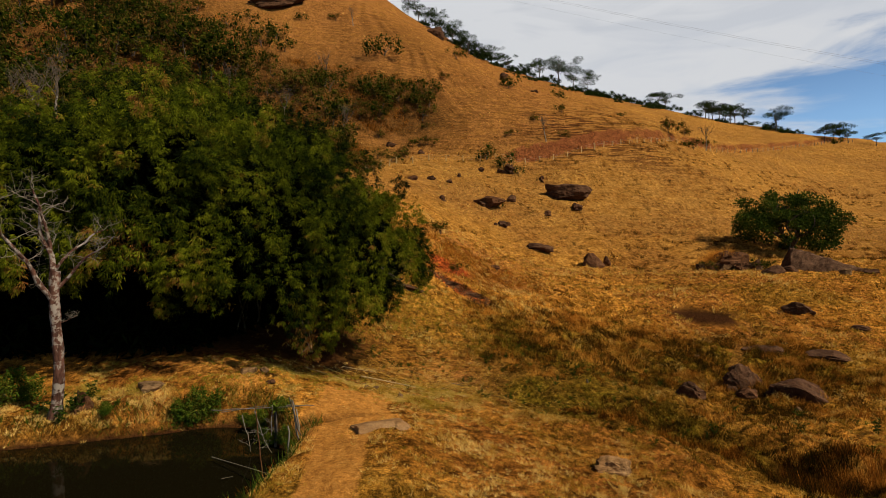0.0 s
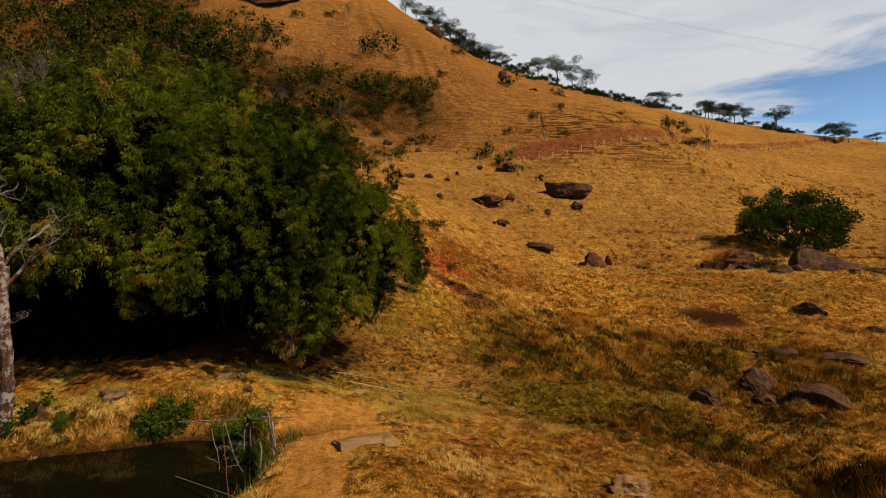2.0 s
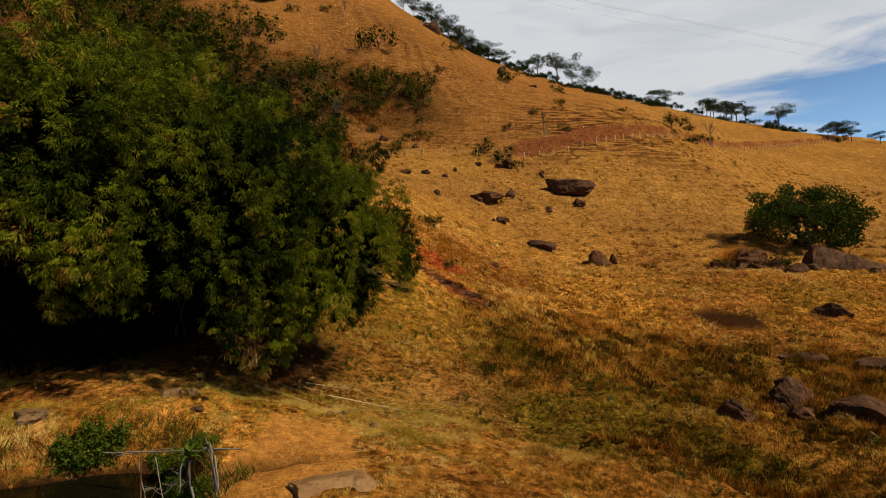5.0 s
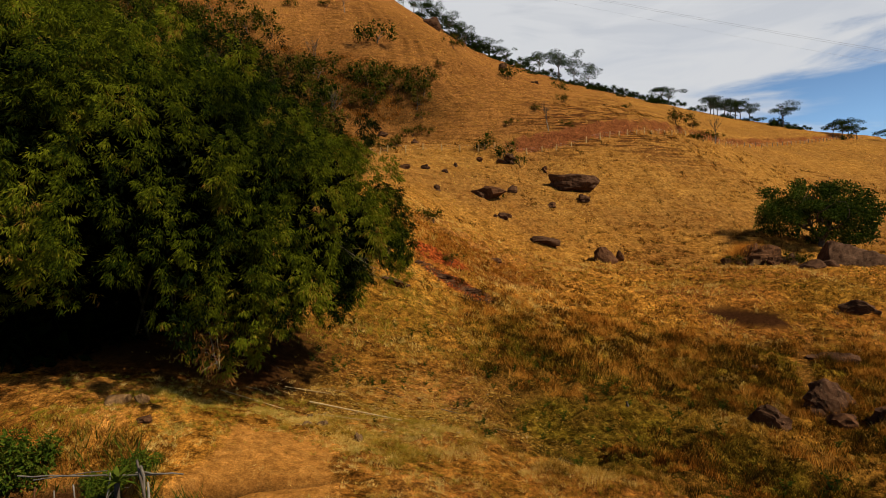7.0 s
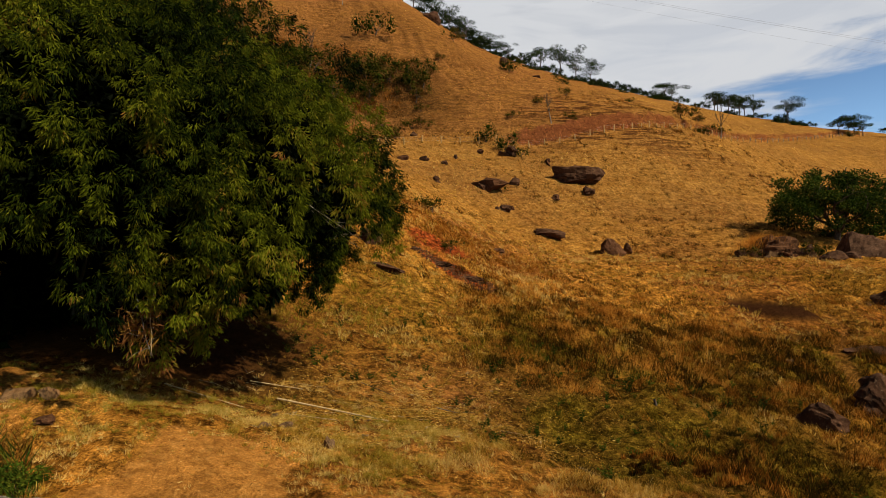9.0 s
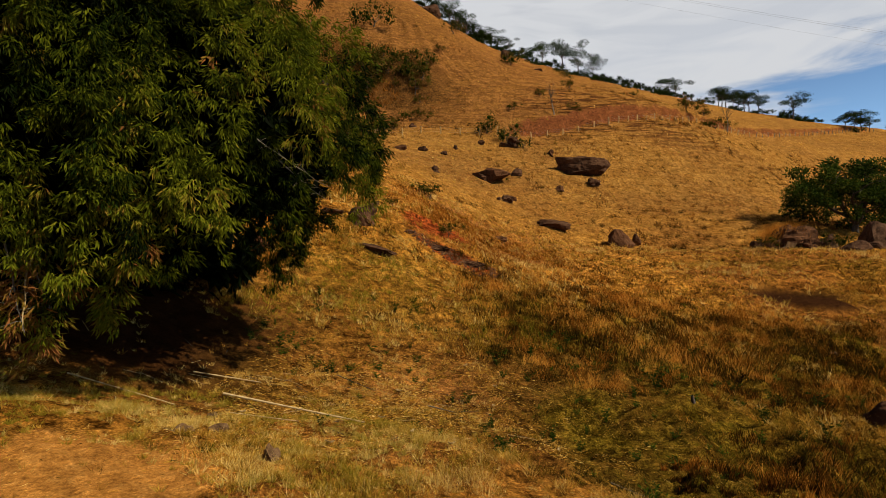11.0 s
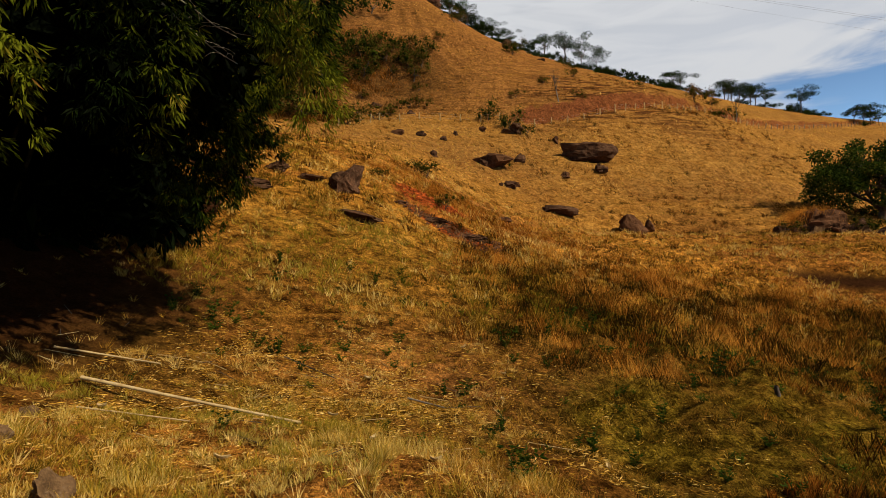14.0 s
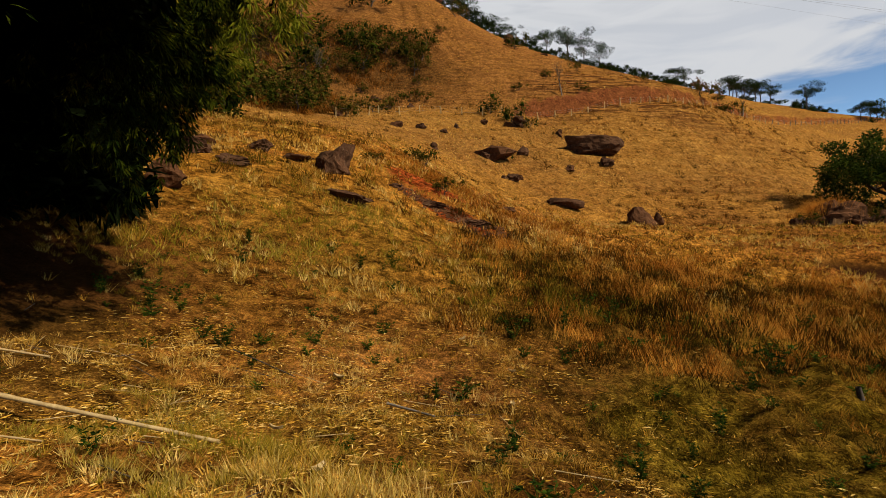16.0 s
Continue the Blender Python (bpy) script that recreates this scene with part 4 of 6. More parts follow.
def build_grass():
    r = np.random.default_rng(31)
    vs, fs, ts, gs, o = [], [], [], [], 0
    # tufts: count, from, to, bearing from, to, blades, height, blade width
    for n, y0, y1, lo, hi, k, h, w in ((13000, 9, 17.5, -0.5, 0.9, 14, 0.11, 0.012), (12000, 17, 24, -0.6, 0.95, 18, 0.11, 0.0075), (6000, 17.5, 22.0, -0.78, -0.24, 13, 0.11, 0.013), (16000, 22, 34, -0.36, 0.42, 17, 0.12, 0.0075), (4200, 21.0, 26.5, -0.4, 0.02, 24, 0.095, 0.013), (6000, 24, 36, 0.3, 0.95, 12, 0.18, 0.018),
                                       (15000, 33, 46, -0.35, 0.95, 8, 0.22, 0.026), (17000, 46, 75, -0.3, 0.95, 5, 0.26, 0.045), (18000, 75, 120, -0.35, 0.95, 3, 0.24, 0.045), (15000, 120, 235, -0.4, 0.95, 2, 0.30, 0.07)):
        y = r.uniform(y0, y1, n)
        x = r.uniform(lo, hi, n) * (y + 3)
        clump = vnoise(x * 0.9, y * 0.9, 201) * 0.55 + vnoise(x * 2.6, y * 2.6, 203) * 0.45
        keep = (r.uniform(0, 1, n) > bare(x, y) * 0.97) & (clump > r.uniform(0.22, 0.62, n))
        x, y, clump = x[keep], y[keep], clump[keep]
        n = len(x)
        patch = fbm(x * 0.16, y * 0.16, 211, 4) + 0.55 * (vnoise(x * 1.1, y * 1.1, 213) - 0.5) * (y1 < 80)
        tone = (0.62 if y1 < 60 else 0.58 if y1 < 80 else 0.38) + 1.5 * patch + r.normal(size=n) * (0.26 if y1 < 60 else 0.16) + 0.26 * np.exp(-((x - 2.0) / 3.6) ** 2 - ((y - 15) / 4.5) ** 2) + 0.12 * np.exp(-(trench(x, y)[1] / 1.3) ** 2) - 0.4 * np.exp(-(trench(x, y)[0] / 2.2) ** 2) - 0.35 * gully(x, y) - 0.46 * step(1, 5, x) * (1 - step(12, 17, x)) * step(21, 24, y) * (1 - step(33, 38, y))
        tone = tone - 0.14 * (1 - step(0, 3, x)) * (1 - step(26, 28.5, y)) * step(20, 22, y)
        slope = np.exp(-((x + 2.5) / 5.5) ** 2 - ((y - 37) / 7.0) ** 2) * 1.0 + 0.35 * np.exp(-((x - 8.0) / 2.6) ** 2 - ((y - 26) / 1.8) ** 2)
        green = np.clip(slope + 2.4 * (fbm(x * 0.4, y * 0.4, 215, 4) - 0.1) * (y < 60) + 0.15 * gully(x, y) + 0.8 * (r.uniform(0, 1, n) < 0.14) + 1.1 * (1 - step(0, 3, x)) * (1 - step(26, 28.5, y)) * step(20, 22, y), 0, 1) * (r.uniform(0, 1, n) < 0.8)
        size = (0.4 + 1.1 * clump) * r.uniform(0.55, 1.5, n) * (1 + 0.5 * np.exp(-(trench(x, y)[1] / 1.2) ** 2))
        rad = np.repeat(0.35 * h * size, k)
        a, q = r.uniform(0, 2 * np.pi, n * k), np.sqrt(r.uniform(0, 1, n * k))
        bx, by = np.repeat(x, k) + rad * q * np.cos(a), np.repeat(y, k) + rad * q * np.sin(a)
        hh = h * np.repeat(size, k) * r.uniform(0.5, 1.2, n * k)
        p = np.stack([bx, by, land(bx, by) - 0.02], 1)
        b = r.uniform(0, 2 * np.pi, n * k)
        side = np.stack([np.cos(b), np.sin(b), np.zeros(n * k)], 1) * (w * r.uniform(0.35, 0.65, n * k))[:, None]
        lean = np.stack([np.cos(a) * q * 0.8, np.sin(a) * q * 0.8, np.ones(n * k)], 1) + r.normal(size=(n * k, 3)) * np.array([0.3, 0.3, 0.0])
        v = np.stack([p - side, p + side, p + lean * hh[:, None]], 1).reshape(-1, 3)
        vs.append(v)
        fs.append(np.arange(3 * n * k).reshape(-1, 3) + o)
        ts.append(np.repeat(np.clip(np.repeat(tone, k) + r.normal(size=n * k) * 0.14, 0, 1), 3))
        gs.append(np.repeat(np.clip(np.repeat(green, k) * r.uniform(0.6, 1.0, n * k), 0, 1), 3))
        o += len(v)
    me = fast_mesh("dry_grass", np.concatenate(vs), np.concatenate(fs), MAT_GRASS, (("tone", np.concatenate(ts)), ("green", np.concatenate(gs))))
    tagged(new("dry_grass", me), "short dry golden pasture grass in uneven tufts", "grass", kind="stuff")
    # tall rusty grass in the ditch and on the damp flat
    vs, fs, ts, o = [], [], [], 0
    for n, y0, y1, x0, x1, lim, big in ((2600, 30.5, 54, -4, 29, 0.34, 0.72), (1500, 17.5, 29, 3, 26, 0.36, 0.62), (700, 27, 46, 14, 40, 0.5, 0.9), (900, 22.5, 33, 4, 20, 0.0, 0.42)):
        x, y = r.uniform(x0, x1, n), r.uniform(y0, y1, n)
        g = gully(x, y) + 1.1 * fbm(x * 0.35, y * 0.35, 221, 3)
        keep = (g > lim) & (r.uniform(0, 1, n) < step(29.5, 34.5, y + 1.5 * fbm(x * 0.5, y * 0.5, 223, 3)) + 0.8 * step(13, 16, x) + 0.5 * gully(x, y) * step(6.5, 9, x))
        keep &= hollow(x, y) + cow_path(x, y) + np.exp(-((x - 24.2) / 3.4) ** 4 - ((y - 46.5) / 2.4) ** 4) < 0.3
        x, y = x[keep], y[keep]
        size = r.uniform(0.3, 1.0, len(x)) * (0.4 + 1.0 * vnoise(x * 0.45, y * 0.45, 231)) * big
        hue = np.clip(0.34 + 2.4 * fbm(x * 0.5, y * 0.5, 241, 3) + r.normal(size=len(x)) * 0.34 - 0.25 * (y < 30), 0, 1)
        k = 64
        off = r.normal(size=(len(x) * k, 2)) * (0.10 + 0.22 * np.repeat(size, k))[:, None]
        bx, by = np.repeat(x, k) + off[:, 0], np.repeat(y, k) + off[:, 1]
        tone = np.clip(np.repeat(hue, k) + r.normal(size=len(bx)) * 0.2, 0, 1)
        v, f, t = blades(bx, by, np.repeat(size, k) * r.uniform(0.35, 1.15, len(bx)), np.full(len(bx), 0.016), tone, r, 0.55)
        vs.append(v), fs.append(f + o), ts.append(t)
        o += len(v)
    # humped clumps over the damp ground, straw, rust and olive
    n = 1900
    x, y = r.uniform(1.5, 34, n), 13 + 38 * r.uniform(0, 1, n)
    g = gully(x, y) * 0.8 + 1.3 * fbm(x * 0.22, y * 0.22, 281, 3)
    keep = (g > r.uniform(-0.15, 0.55, n)) & (x < 0.95 * y) & (r.uniform(0, 1, n) < step(30, 35, y) + step(12, 15, x) + 0.35 * step(5, 8, x))
    keep &= hollow(x, y) + cow_path(x, y) + np.exp(-((x - 24.2) / 3.4) ** 4 - ((y - 46.5) / 2.4) ** 4) < 0.3
    x, y = x[keep], y[keep]
    size = r.uniform(0.35, 1.0, len(x)) * (0.55 + 0.7 * vnoise(x * 0.4, y * 0.4, 283))
    hue = np.clip(0.48 + 1.9 * fbm(x * 0.3, y * 0.3, 287, 3) + r.normal(size=len(x)) * 0.22 - 0.25 * gully(x, y), 0.02, 1)
    k = 70
    a, q = r.uniform(0, 2 * np.pi, len(x) * k), np.sqrt(r.uniform(0, 1, len(x) * k))
    s = np.repeat(size, k)
    bx, by = np.repeat(x, k) + 0.62 * s * q * np.cos(a), np.repeat(y, k) + 0.62 * s * q * np.sin(a)
    v, f, t = blades(bx, by, 0.85 * s * (1.05 - 0.75 * q ** 2) * r.uniform(0.6, 1.1, len(bx)), np.full(len(bx), 0.022), np.clip(np.repeat(hue, k) + r.normal(size=len(bx)) * 0.16, 0, 1), r, 0.4)
    vs.append(v), fs.append(f + o), ts.append(t)
    o += len(v)
    # dark rusty clumps in the trench
    n = 1300
    x, y = r.uniform(5.5, 17, n), r.uniform(16.5, 28, n)
    keep = trench(x, y)[0] < 0.2 + 2.3 * vnoise(x * 0.7, y * 0.7, 289)
    x, y = x[keep], y[keep]
    hue = np.clip(0.24 + 1.7 * fbm(x * 0.6, y * 0.6, 291, 3) + r.normal(size=len(x)) * 0.2, 0, 0.8)
    s = np.repeat(r.uniform(0.3, 0.8, len(x)) * (0.4 + 0.6 * step(6, 9.5, x)), k)
    a, q = r.uniform(0, 2 * np.pi, len(x) * k), np.sqrt(r.uniform(0, 1, len(x) * k))
    bx, by = np.repeat(x, k) + 0.45 * s * q * np.cos(a), np.repeat(y, k) + 0.45 * s * q * np.sin(a)
    v, f, t = blades(bx, by, s * (1.05 - 0.7 * q ** 2) * r.uniform(0.6, 1.1, len(bx)), np.full(len(bx), 0.026), np.clip(np.repeat(hue, k) + r.normal(size=len(bx)) * 0.16, 0, 1), r, 0.4)
    vs.append(v), fs.append(f + o), ts.append(t)
    o += len(v)
    n = 26000
    x, y = r.uniform(-19, -4, n), r.uniform(9, 21.5, n)
    d = pond_depth(x, y)
    keep = (d < -0.02) & (d > -0.9) & (vnoise(x * 1.2, y * 1.2, 271) > r.uniform(0.15, 0.75, n))
    x, y = x[keep], y[keep]
    v, f, t = blades(x, y, r.uniform(0.1, 0.5, len(x)), np.full(len(x), 0.014), np.clip(r.normal(0.3, 0.3, len(x)), 0, 1), r, 0.6)
    vs.append(v), fs.append(f + o), ts.append(t)
    me = fast_mesh("tall_grass", np.concatenate(vs), np.concatenate(fs), MAT_TALL, (("tone", np.concatenate(ts)),))
    tagged(new("tall_grass", me), "tall rusty brown grass filling a damp ditch", "grass", kind="stuff")
    # rusty tufts above the red scar
    x, y = r.normal(4.0, 4.2, 700), r.normal(56, 4.5, 700)
    keep = np.hypot(x - 0.3, y - 50.0) > 2.6
    x, y = x[keep], y[keep]
    k = 30
    bx, by = np.repeat(x, k) + r.normal(size=len(x) * k) * 0.25, np.repeat(y, k) + r.normal(size=len(x) * k) * 0.25
    tone = np.clip(np.repeat(r.normal(0.62, 0.15, len(x)), k) + r.normal(size=len(bx)) * 0.12, 0, 1)
    v, f, t = blades(bx, by, r.uniform(0.12, 0.36, len(bx)), np.full(len(bx), 0.04), tone, r, 0.7)
    tagged(new("rusty_grass", fast_mesh("rusty_grass", v, f, MAT_TALL, (("tone", t),))), "reddish dry grass above a bare red scar", "grass", kind="stuff")
    # coarse tussocks over the hill
    n = 5200
    y = 40 + 120 * r.uniform(0, 1, n) ** 1.3
    x = r.uniform(-0.35, 0.95, n) * y
    keep = (vnoise(x * 0.07, y * 0.07, 251) + 0.35 * r.uniform(-1, 1, n) > 0.5) & (hollow(x, y) + cow_path(x, y) < 0.2) & ((y > 74) | (r.uniform(0, 1, n) < 0.25))
    x, y = x[keep], y[keep]
    k = 22
    size = r.uniform(0.3, 0.8, len(x)) * (0.8 + y * 0.004)
    bx, by = np.repeat(x, k) + r.normal(size=len(x) * k) * 0.3 * np.repeat(size, k), np.repeat(y, k) + r.normal(size=len(x) * k) * 0.3 * np.repeat(size, k)
    tone = np.clip(np.repeat(r.uniform(0.0, 0.5, len(x)), k) + r.normal(size=len(bx)) * 0.08, 0, 1)
    v, f, t = blades(bx, by, np.repeat(size, k) * r.uniform(0.5, 1.0, len(bx)), np.repeat(size, k) * 0.06, tone, r, 0.6)
    me = fast_mesh("tussocks", v, f, MAT_TALL, (("tone", t),))
    tagged(new("tussocks", me), "coarse dark tussocks dotted over the hillside", "grass", kind="stuff")
    # fallen bamboo leaves and straw
    n = 60000
    x, y = r.normal(-1.4, 3.4, n), r.normal(27.6, 2.6, n)
    keep = (pond_depth(x, y) < -0.5) & (x > -4.6) & (vnoise(x * 0.9, y * 0.9, 261) * 0.6 + vnoise(x * 2.7, y * 2.7, 263) * 0.4 > r.uniform(0.25, 0.75, n))
    x, y = x[keep], y[keep]
    n = len(x)
    a = r.uniform(0, 2 * np.pi, n)
    v, f = leaves(np.stack([x, y, land(x, y) + 0.012], 1), np.stack([np.cos(a), np.sin(a), r.normal(size=n) * 0.12], 1), r.uniform(0.03, 0.15, n), r.uniform(0.006, 0.018, n), r)
    me = fast_mesh("leaf_litter", v, f, MAT_GRASS, (("tone", np.repeat(np.clip(r.normal(0.6, 0.28, n), 0, 1), 4)),))
    tagged(new("leaf_litter", me), "pale fallen bamboo leaves scattered over trodden earth", "leaf litter", kind="stuff")


build_grass()


def build_dry_brush():
    """Leafless rusty undergrowth between the bushes of the upper slope."""
    r = np.random.default_rng(39)
    xs, ys = [], []
    for cx, cy, rx, ry, n in ((-88, 134, 46, 30, 1500), (-30, 138, 30, 10, 700), (-50, 112, 32, 22, 1500), (-66, 88, 26, 16, 900), (-24, 104, 9, 16, 360), (-14, 138, 16, 9, 300)):
        a, q = r.uniform(0, 2 * np.pi, n), np.sqrt(r.uniform(0, 1, n))
        xs.append(cx + rx * q * np.cos(a))
        ys.append(cy + ry * q * np.sin(a))
    x, y = np.concatenate(xs), np.concatenate(ys)
    keep = vnoise(x * 0.12, y * 0.12, 293) + 0.3 * r.uniform(-1, 1, len(x)) > 0.36
    x, y = x[keep], y[keep]
    k = 26
    size = np.repeat(r.uniform(0.5, 1.6, len(x)), k)
    bx, by = np.repeat(x, k) + r.normal(size=len(size)) * 0.5 * size, np.repeat(y, k) + r.normal(size=len(size)) * 0.5 * size
    tone = np.clip(np.repeat(r.normal(0.36, 0.2, len(x)), k) + r.normal(size=len(size)) * 0.1, 0, 0.8)
    v, f, t = blades(bx, by, size * r.uniform(0.4, 1.1, len(size)), 0.07 * size, tone, r, 0.7)
    tagged(new("dry_brush", fast_mesh("dry_brush", v, f, MAT_TALL, (("tone", t),))), "tangled rusty dry brush between hillside bushes", "brush", kind="stuff")


build_dry_brush()


def build_outcrop_grass():
    """Seeding dry grass on top of the outcrop."""
    r = np.random.default_rng(37)
    n = 4200
    x, y = r.normal(38.4, 1.3, n), r.normal(72.9, 0.6, n)
    v, f, t = blades(x, y, 1.3 * np.exp(-((x - 38.2) / 2.2) ** 2) + r.uniform(0.6, 1.7, n), np.full(n, 0.05), np.clip(r.normal(0.85, 0.13, n), 0, 1), r, 0.5)
    tagged(new("outcrop_grass", fast_mesh("outcrop_grass", v, f, MAT_TALL, (("tone", t),))), "tall pinkish dry grass over a rock outcrop", "grass", kind="stuff")


build_outcrop_grass()


# ---- trees and shrubs ----
def crown_leaves(lobes, count, size, r, tone_mid, spread=0.16, shell=0.4, core_size=0.0):
    """Leaf clumps filling the outer part of several lobes (x, y, z, rx, ry, rz)."""
    P, D = [], []
    total = sum(b[3] * b[4] + b[3] * b[5] for b in lobes)
    for b in lobes:
        n = int(count * (b[3] * b[4] + b[3] * b[5]) / total)
        d = unit(r.normal(size=(n, 3)))
        rad = r.uniform(shell, 1.0, n) * (1 + 0.5 * fbm(d[:, 0] * 2.5 + b[0], d[:, 1] * 2.5 + d[:, 2] * 2 + b[1], 301, 3))
        P.append(np.array(b[:3]) + d * np.array(b[3:6]) * rad[:, None])
        D.append(d * 0.8 + r.normal(size=(n, 3)) * 0.7 + np.array([0, 0, -0.15]))
    P, D = np.concatenate(P), np.concatenate(D)
    n = len(P)
    v, f = leaves(P, D, size * r.uniform(0.6, 1.3, n), size * r.uniform(0.35, 0.65, n), r)
    # a closed core blob in each lobe, toned darker as painted inner shade
    core = []
    for b in lobes if core_size else ():
        lat, lon = np.meshgrid(np.linspace(0.1, np.pi - 0.1, 5), np.linspace(0, 2 * np.pi, 7)[:-1], indexing="ij")
        d = np.stack([np.sin(lat) * np.cos(lon), np.sin(lat) * np.sin(lon), np.cos(lat)], -1).reshape(-1, 3)
        g = np.array([(i * 6 + j, i * 6 + (j + 1) % 6, (i + 1) * 6 + (j + 1) % 6, (i + 1) * 6 + j) for i in range(4) for j in range(6)])
        core.append((np.array(b[:3]) + d * np.array(b[3:6]) * (core_size + 0.25 * (r.uniform(0, 1, len(d)) - 0.5))[:, None], g))
    clump = 0.5 * fbm(P[:, 0] * 0.9 + P[:, 2], P[:, 1] * 0.9, 311, 3)
    t = np.repeat(np.clip(tone_mid + 1.4 * clump + r.normal(size=n) * spread, 0, 1), 4)
    if core:
        cv, cf = joined(core)
        t = np.concatenate([t, np.full(len(cv), max(0.0, tone_mid - 0.25))])
        v, f = joined([(v, f), (cv, cf)])
    return v, f, t


def branches(start, n, length, radius, r, spread=0.7, depth=2, lift=0.05, wob=0.22):
    """Forking limbs from a point, as tubes; returns the tubes and the tips."""
    out, tips = [], []
    for k in range(n):
        a = 2 * np.pi * (k + r.uniform(0, 0.7)) / n
        d = np.array([math.cos(a) * spread, math.sin(a) * spread, 1.0])
        path = wander(start, d / np.linalg.norm(d), length * r.uniform(0.7, 1.15), 6, r, wob, lift)
        out.append(tube(path, np.linspace(radius, radius * 0.4, 7), 5))
        tips.append(path[-1])
        if depth > 0:
            for i in (3, 5):
                o2, t2 = branches(path[i], 2, length * 0.6, radius * 0.45, r, spread * 1.3, depth - 1, lift, wob * 1.2)
                out += o2
                tips += t2
    return out, tips


def make_tree(name, label, category, trunk_h, trunk_r, lobes, count, size, seed, leaf=None, bark=None, tone=0.45, limbs=4, limb_len=3.0, lean=0.05, group="", core_size=0.0):
    r = np.random.default_rng(seed)
    root = tagged(new(name), label, category, group)
    path = wander((0, 0, -0.3), (lean, lean * 0.4, 1), trunk_h + 0.3, 7, r, 0.06)
    part("trunk", fast_mesh("trunk", *tube(path, np.linspace(trunk_r * 1.25, trunk_r * 0.7, 8), 8), bark or MAT_BARK, (), True), root)
    o, _ = branches(path[-1] - np.array([0, 0, trunk_h * 0.12]), limbs, limb_len, trunk_r * 0.6, r, 0.9, 1 if count > 5000 or not count else 0)
    if count > 5000:
        for v, f in o:
            part("limb", fast_mesh("limb", v, f, bark or MAT_BARK, (), True), root)
    else:
        part("branchwork", fast_mesh("branchwork", *joined(o), bark or MAT_BARK, (), True), root, kind="stuff")
    if count:
        v, f, t = crown_leaves(lobes, count, size, r, tone, core_size=core_size)
        part("crown", fast_mesh("crown", v, f, leaf or MAT_LEAF, (("tone", t),)), root)
    return root


def stand(ob, x, y, turn=0.0, size=1.0, sink=0.1, tall=1.0):
    """Set a thing on the ground."""
    ob.matrix_basis = pose(x, y, height(x, y) - sink, 0, 0, turn)
    ob.scale = (size, size, size * tall)
    return ob


def again(ob, x, y, turn=0.0, size=1.0, sink=0.1, tall=1.0):
    return stand(copy_thing(ob, Matrix.Identity(4)), x, y, turn, size, sink, tall)


def build_shade_tree():
    r = np.random.default_rng(44)
    lobes = []
    for k in range(46):
        a, q = 2.4 * k, (k + 0.5) / 46
        low = 1 - 1.78 * q
        wide = math.sqrt(max(0.0, 1 - low * low)) * r.uniform(0.72, 1.05)
        lobes.append((8.4 * wide * math.cos(a), 6.6 * wide * math.sin(a), 4.25 + 4.1 * low * r.uniform(0.82, 1.12) - 0.6 * math.cos(a), r.uniform(0.9, 1.9), r.uniform(0.9, 1.8), r.uniform(0.6, 1.15)))
    for k in range(9):
        a = 0.7 * k
        lobes.append((3.6 * math.cos(a), 3.0 * math.sin(a), r.uniform(4.0, 6.8), 1.9, 1.8, 1.3))
    t = make_tree("shade_tree", "broad dark green shade tree beside a granite slab", "tree", 1.2, 0.42, lobes, 24000, 0.36, 41, limbs=8, limb_len=6.0, tone=0.56, core_size=0.22)
    stand(t, 55.3, 84.6, 0, 1.0, 0.2, 1.08)


build_shade_tree()


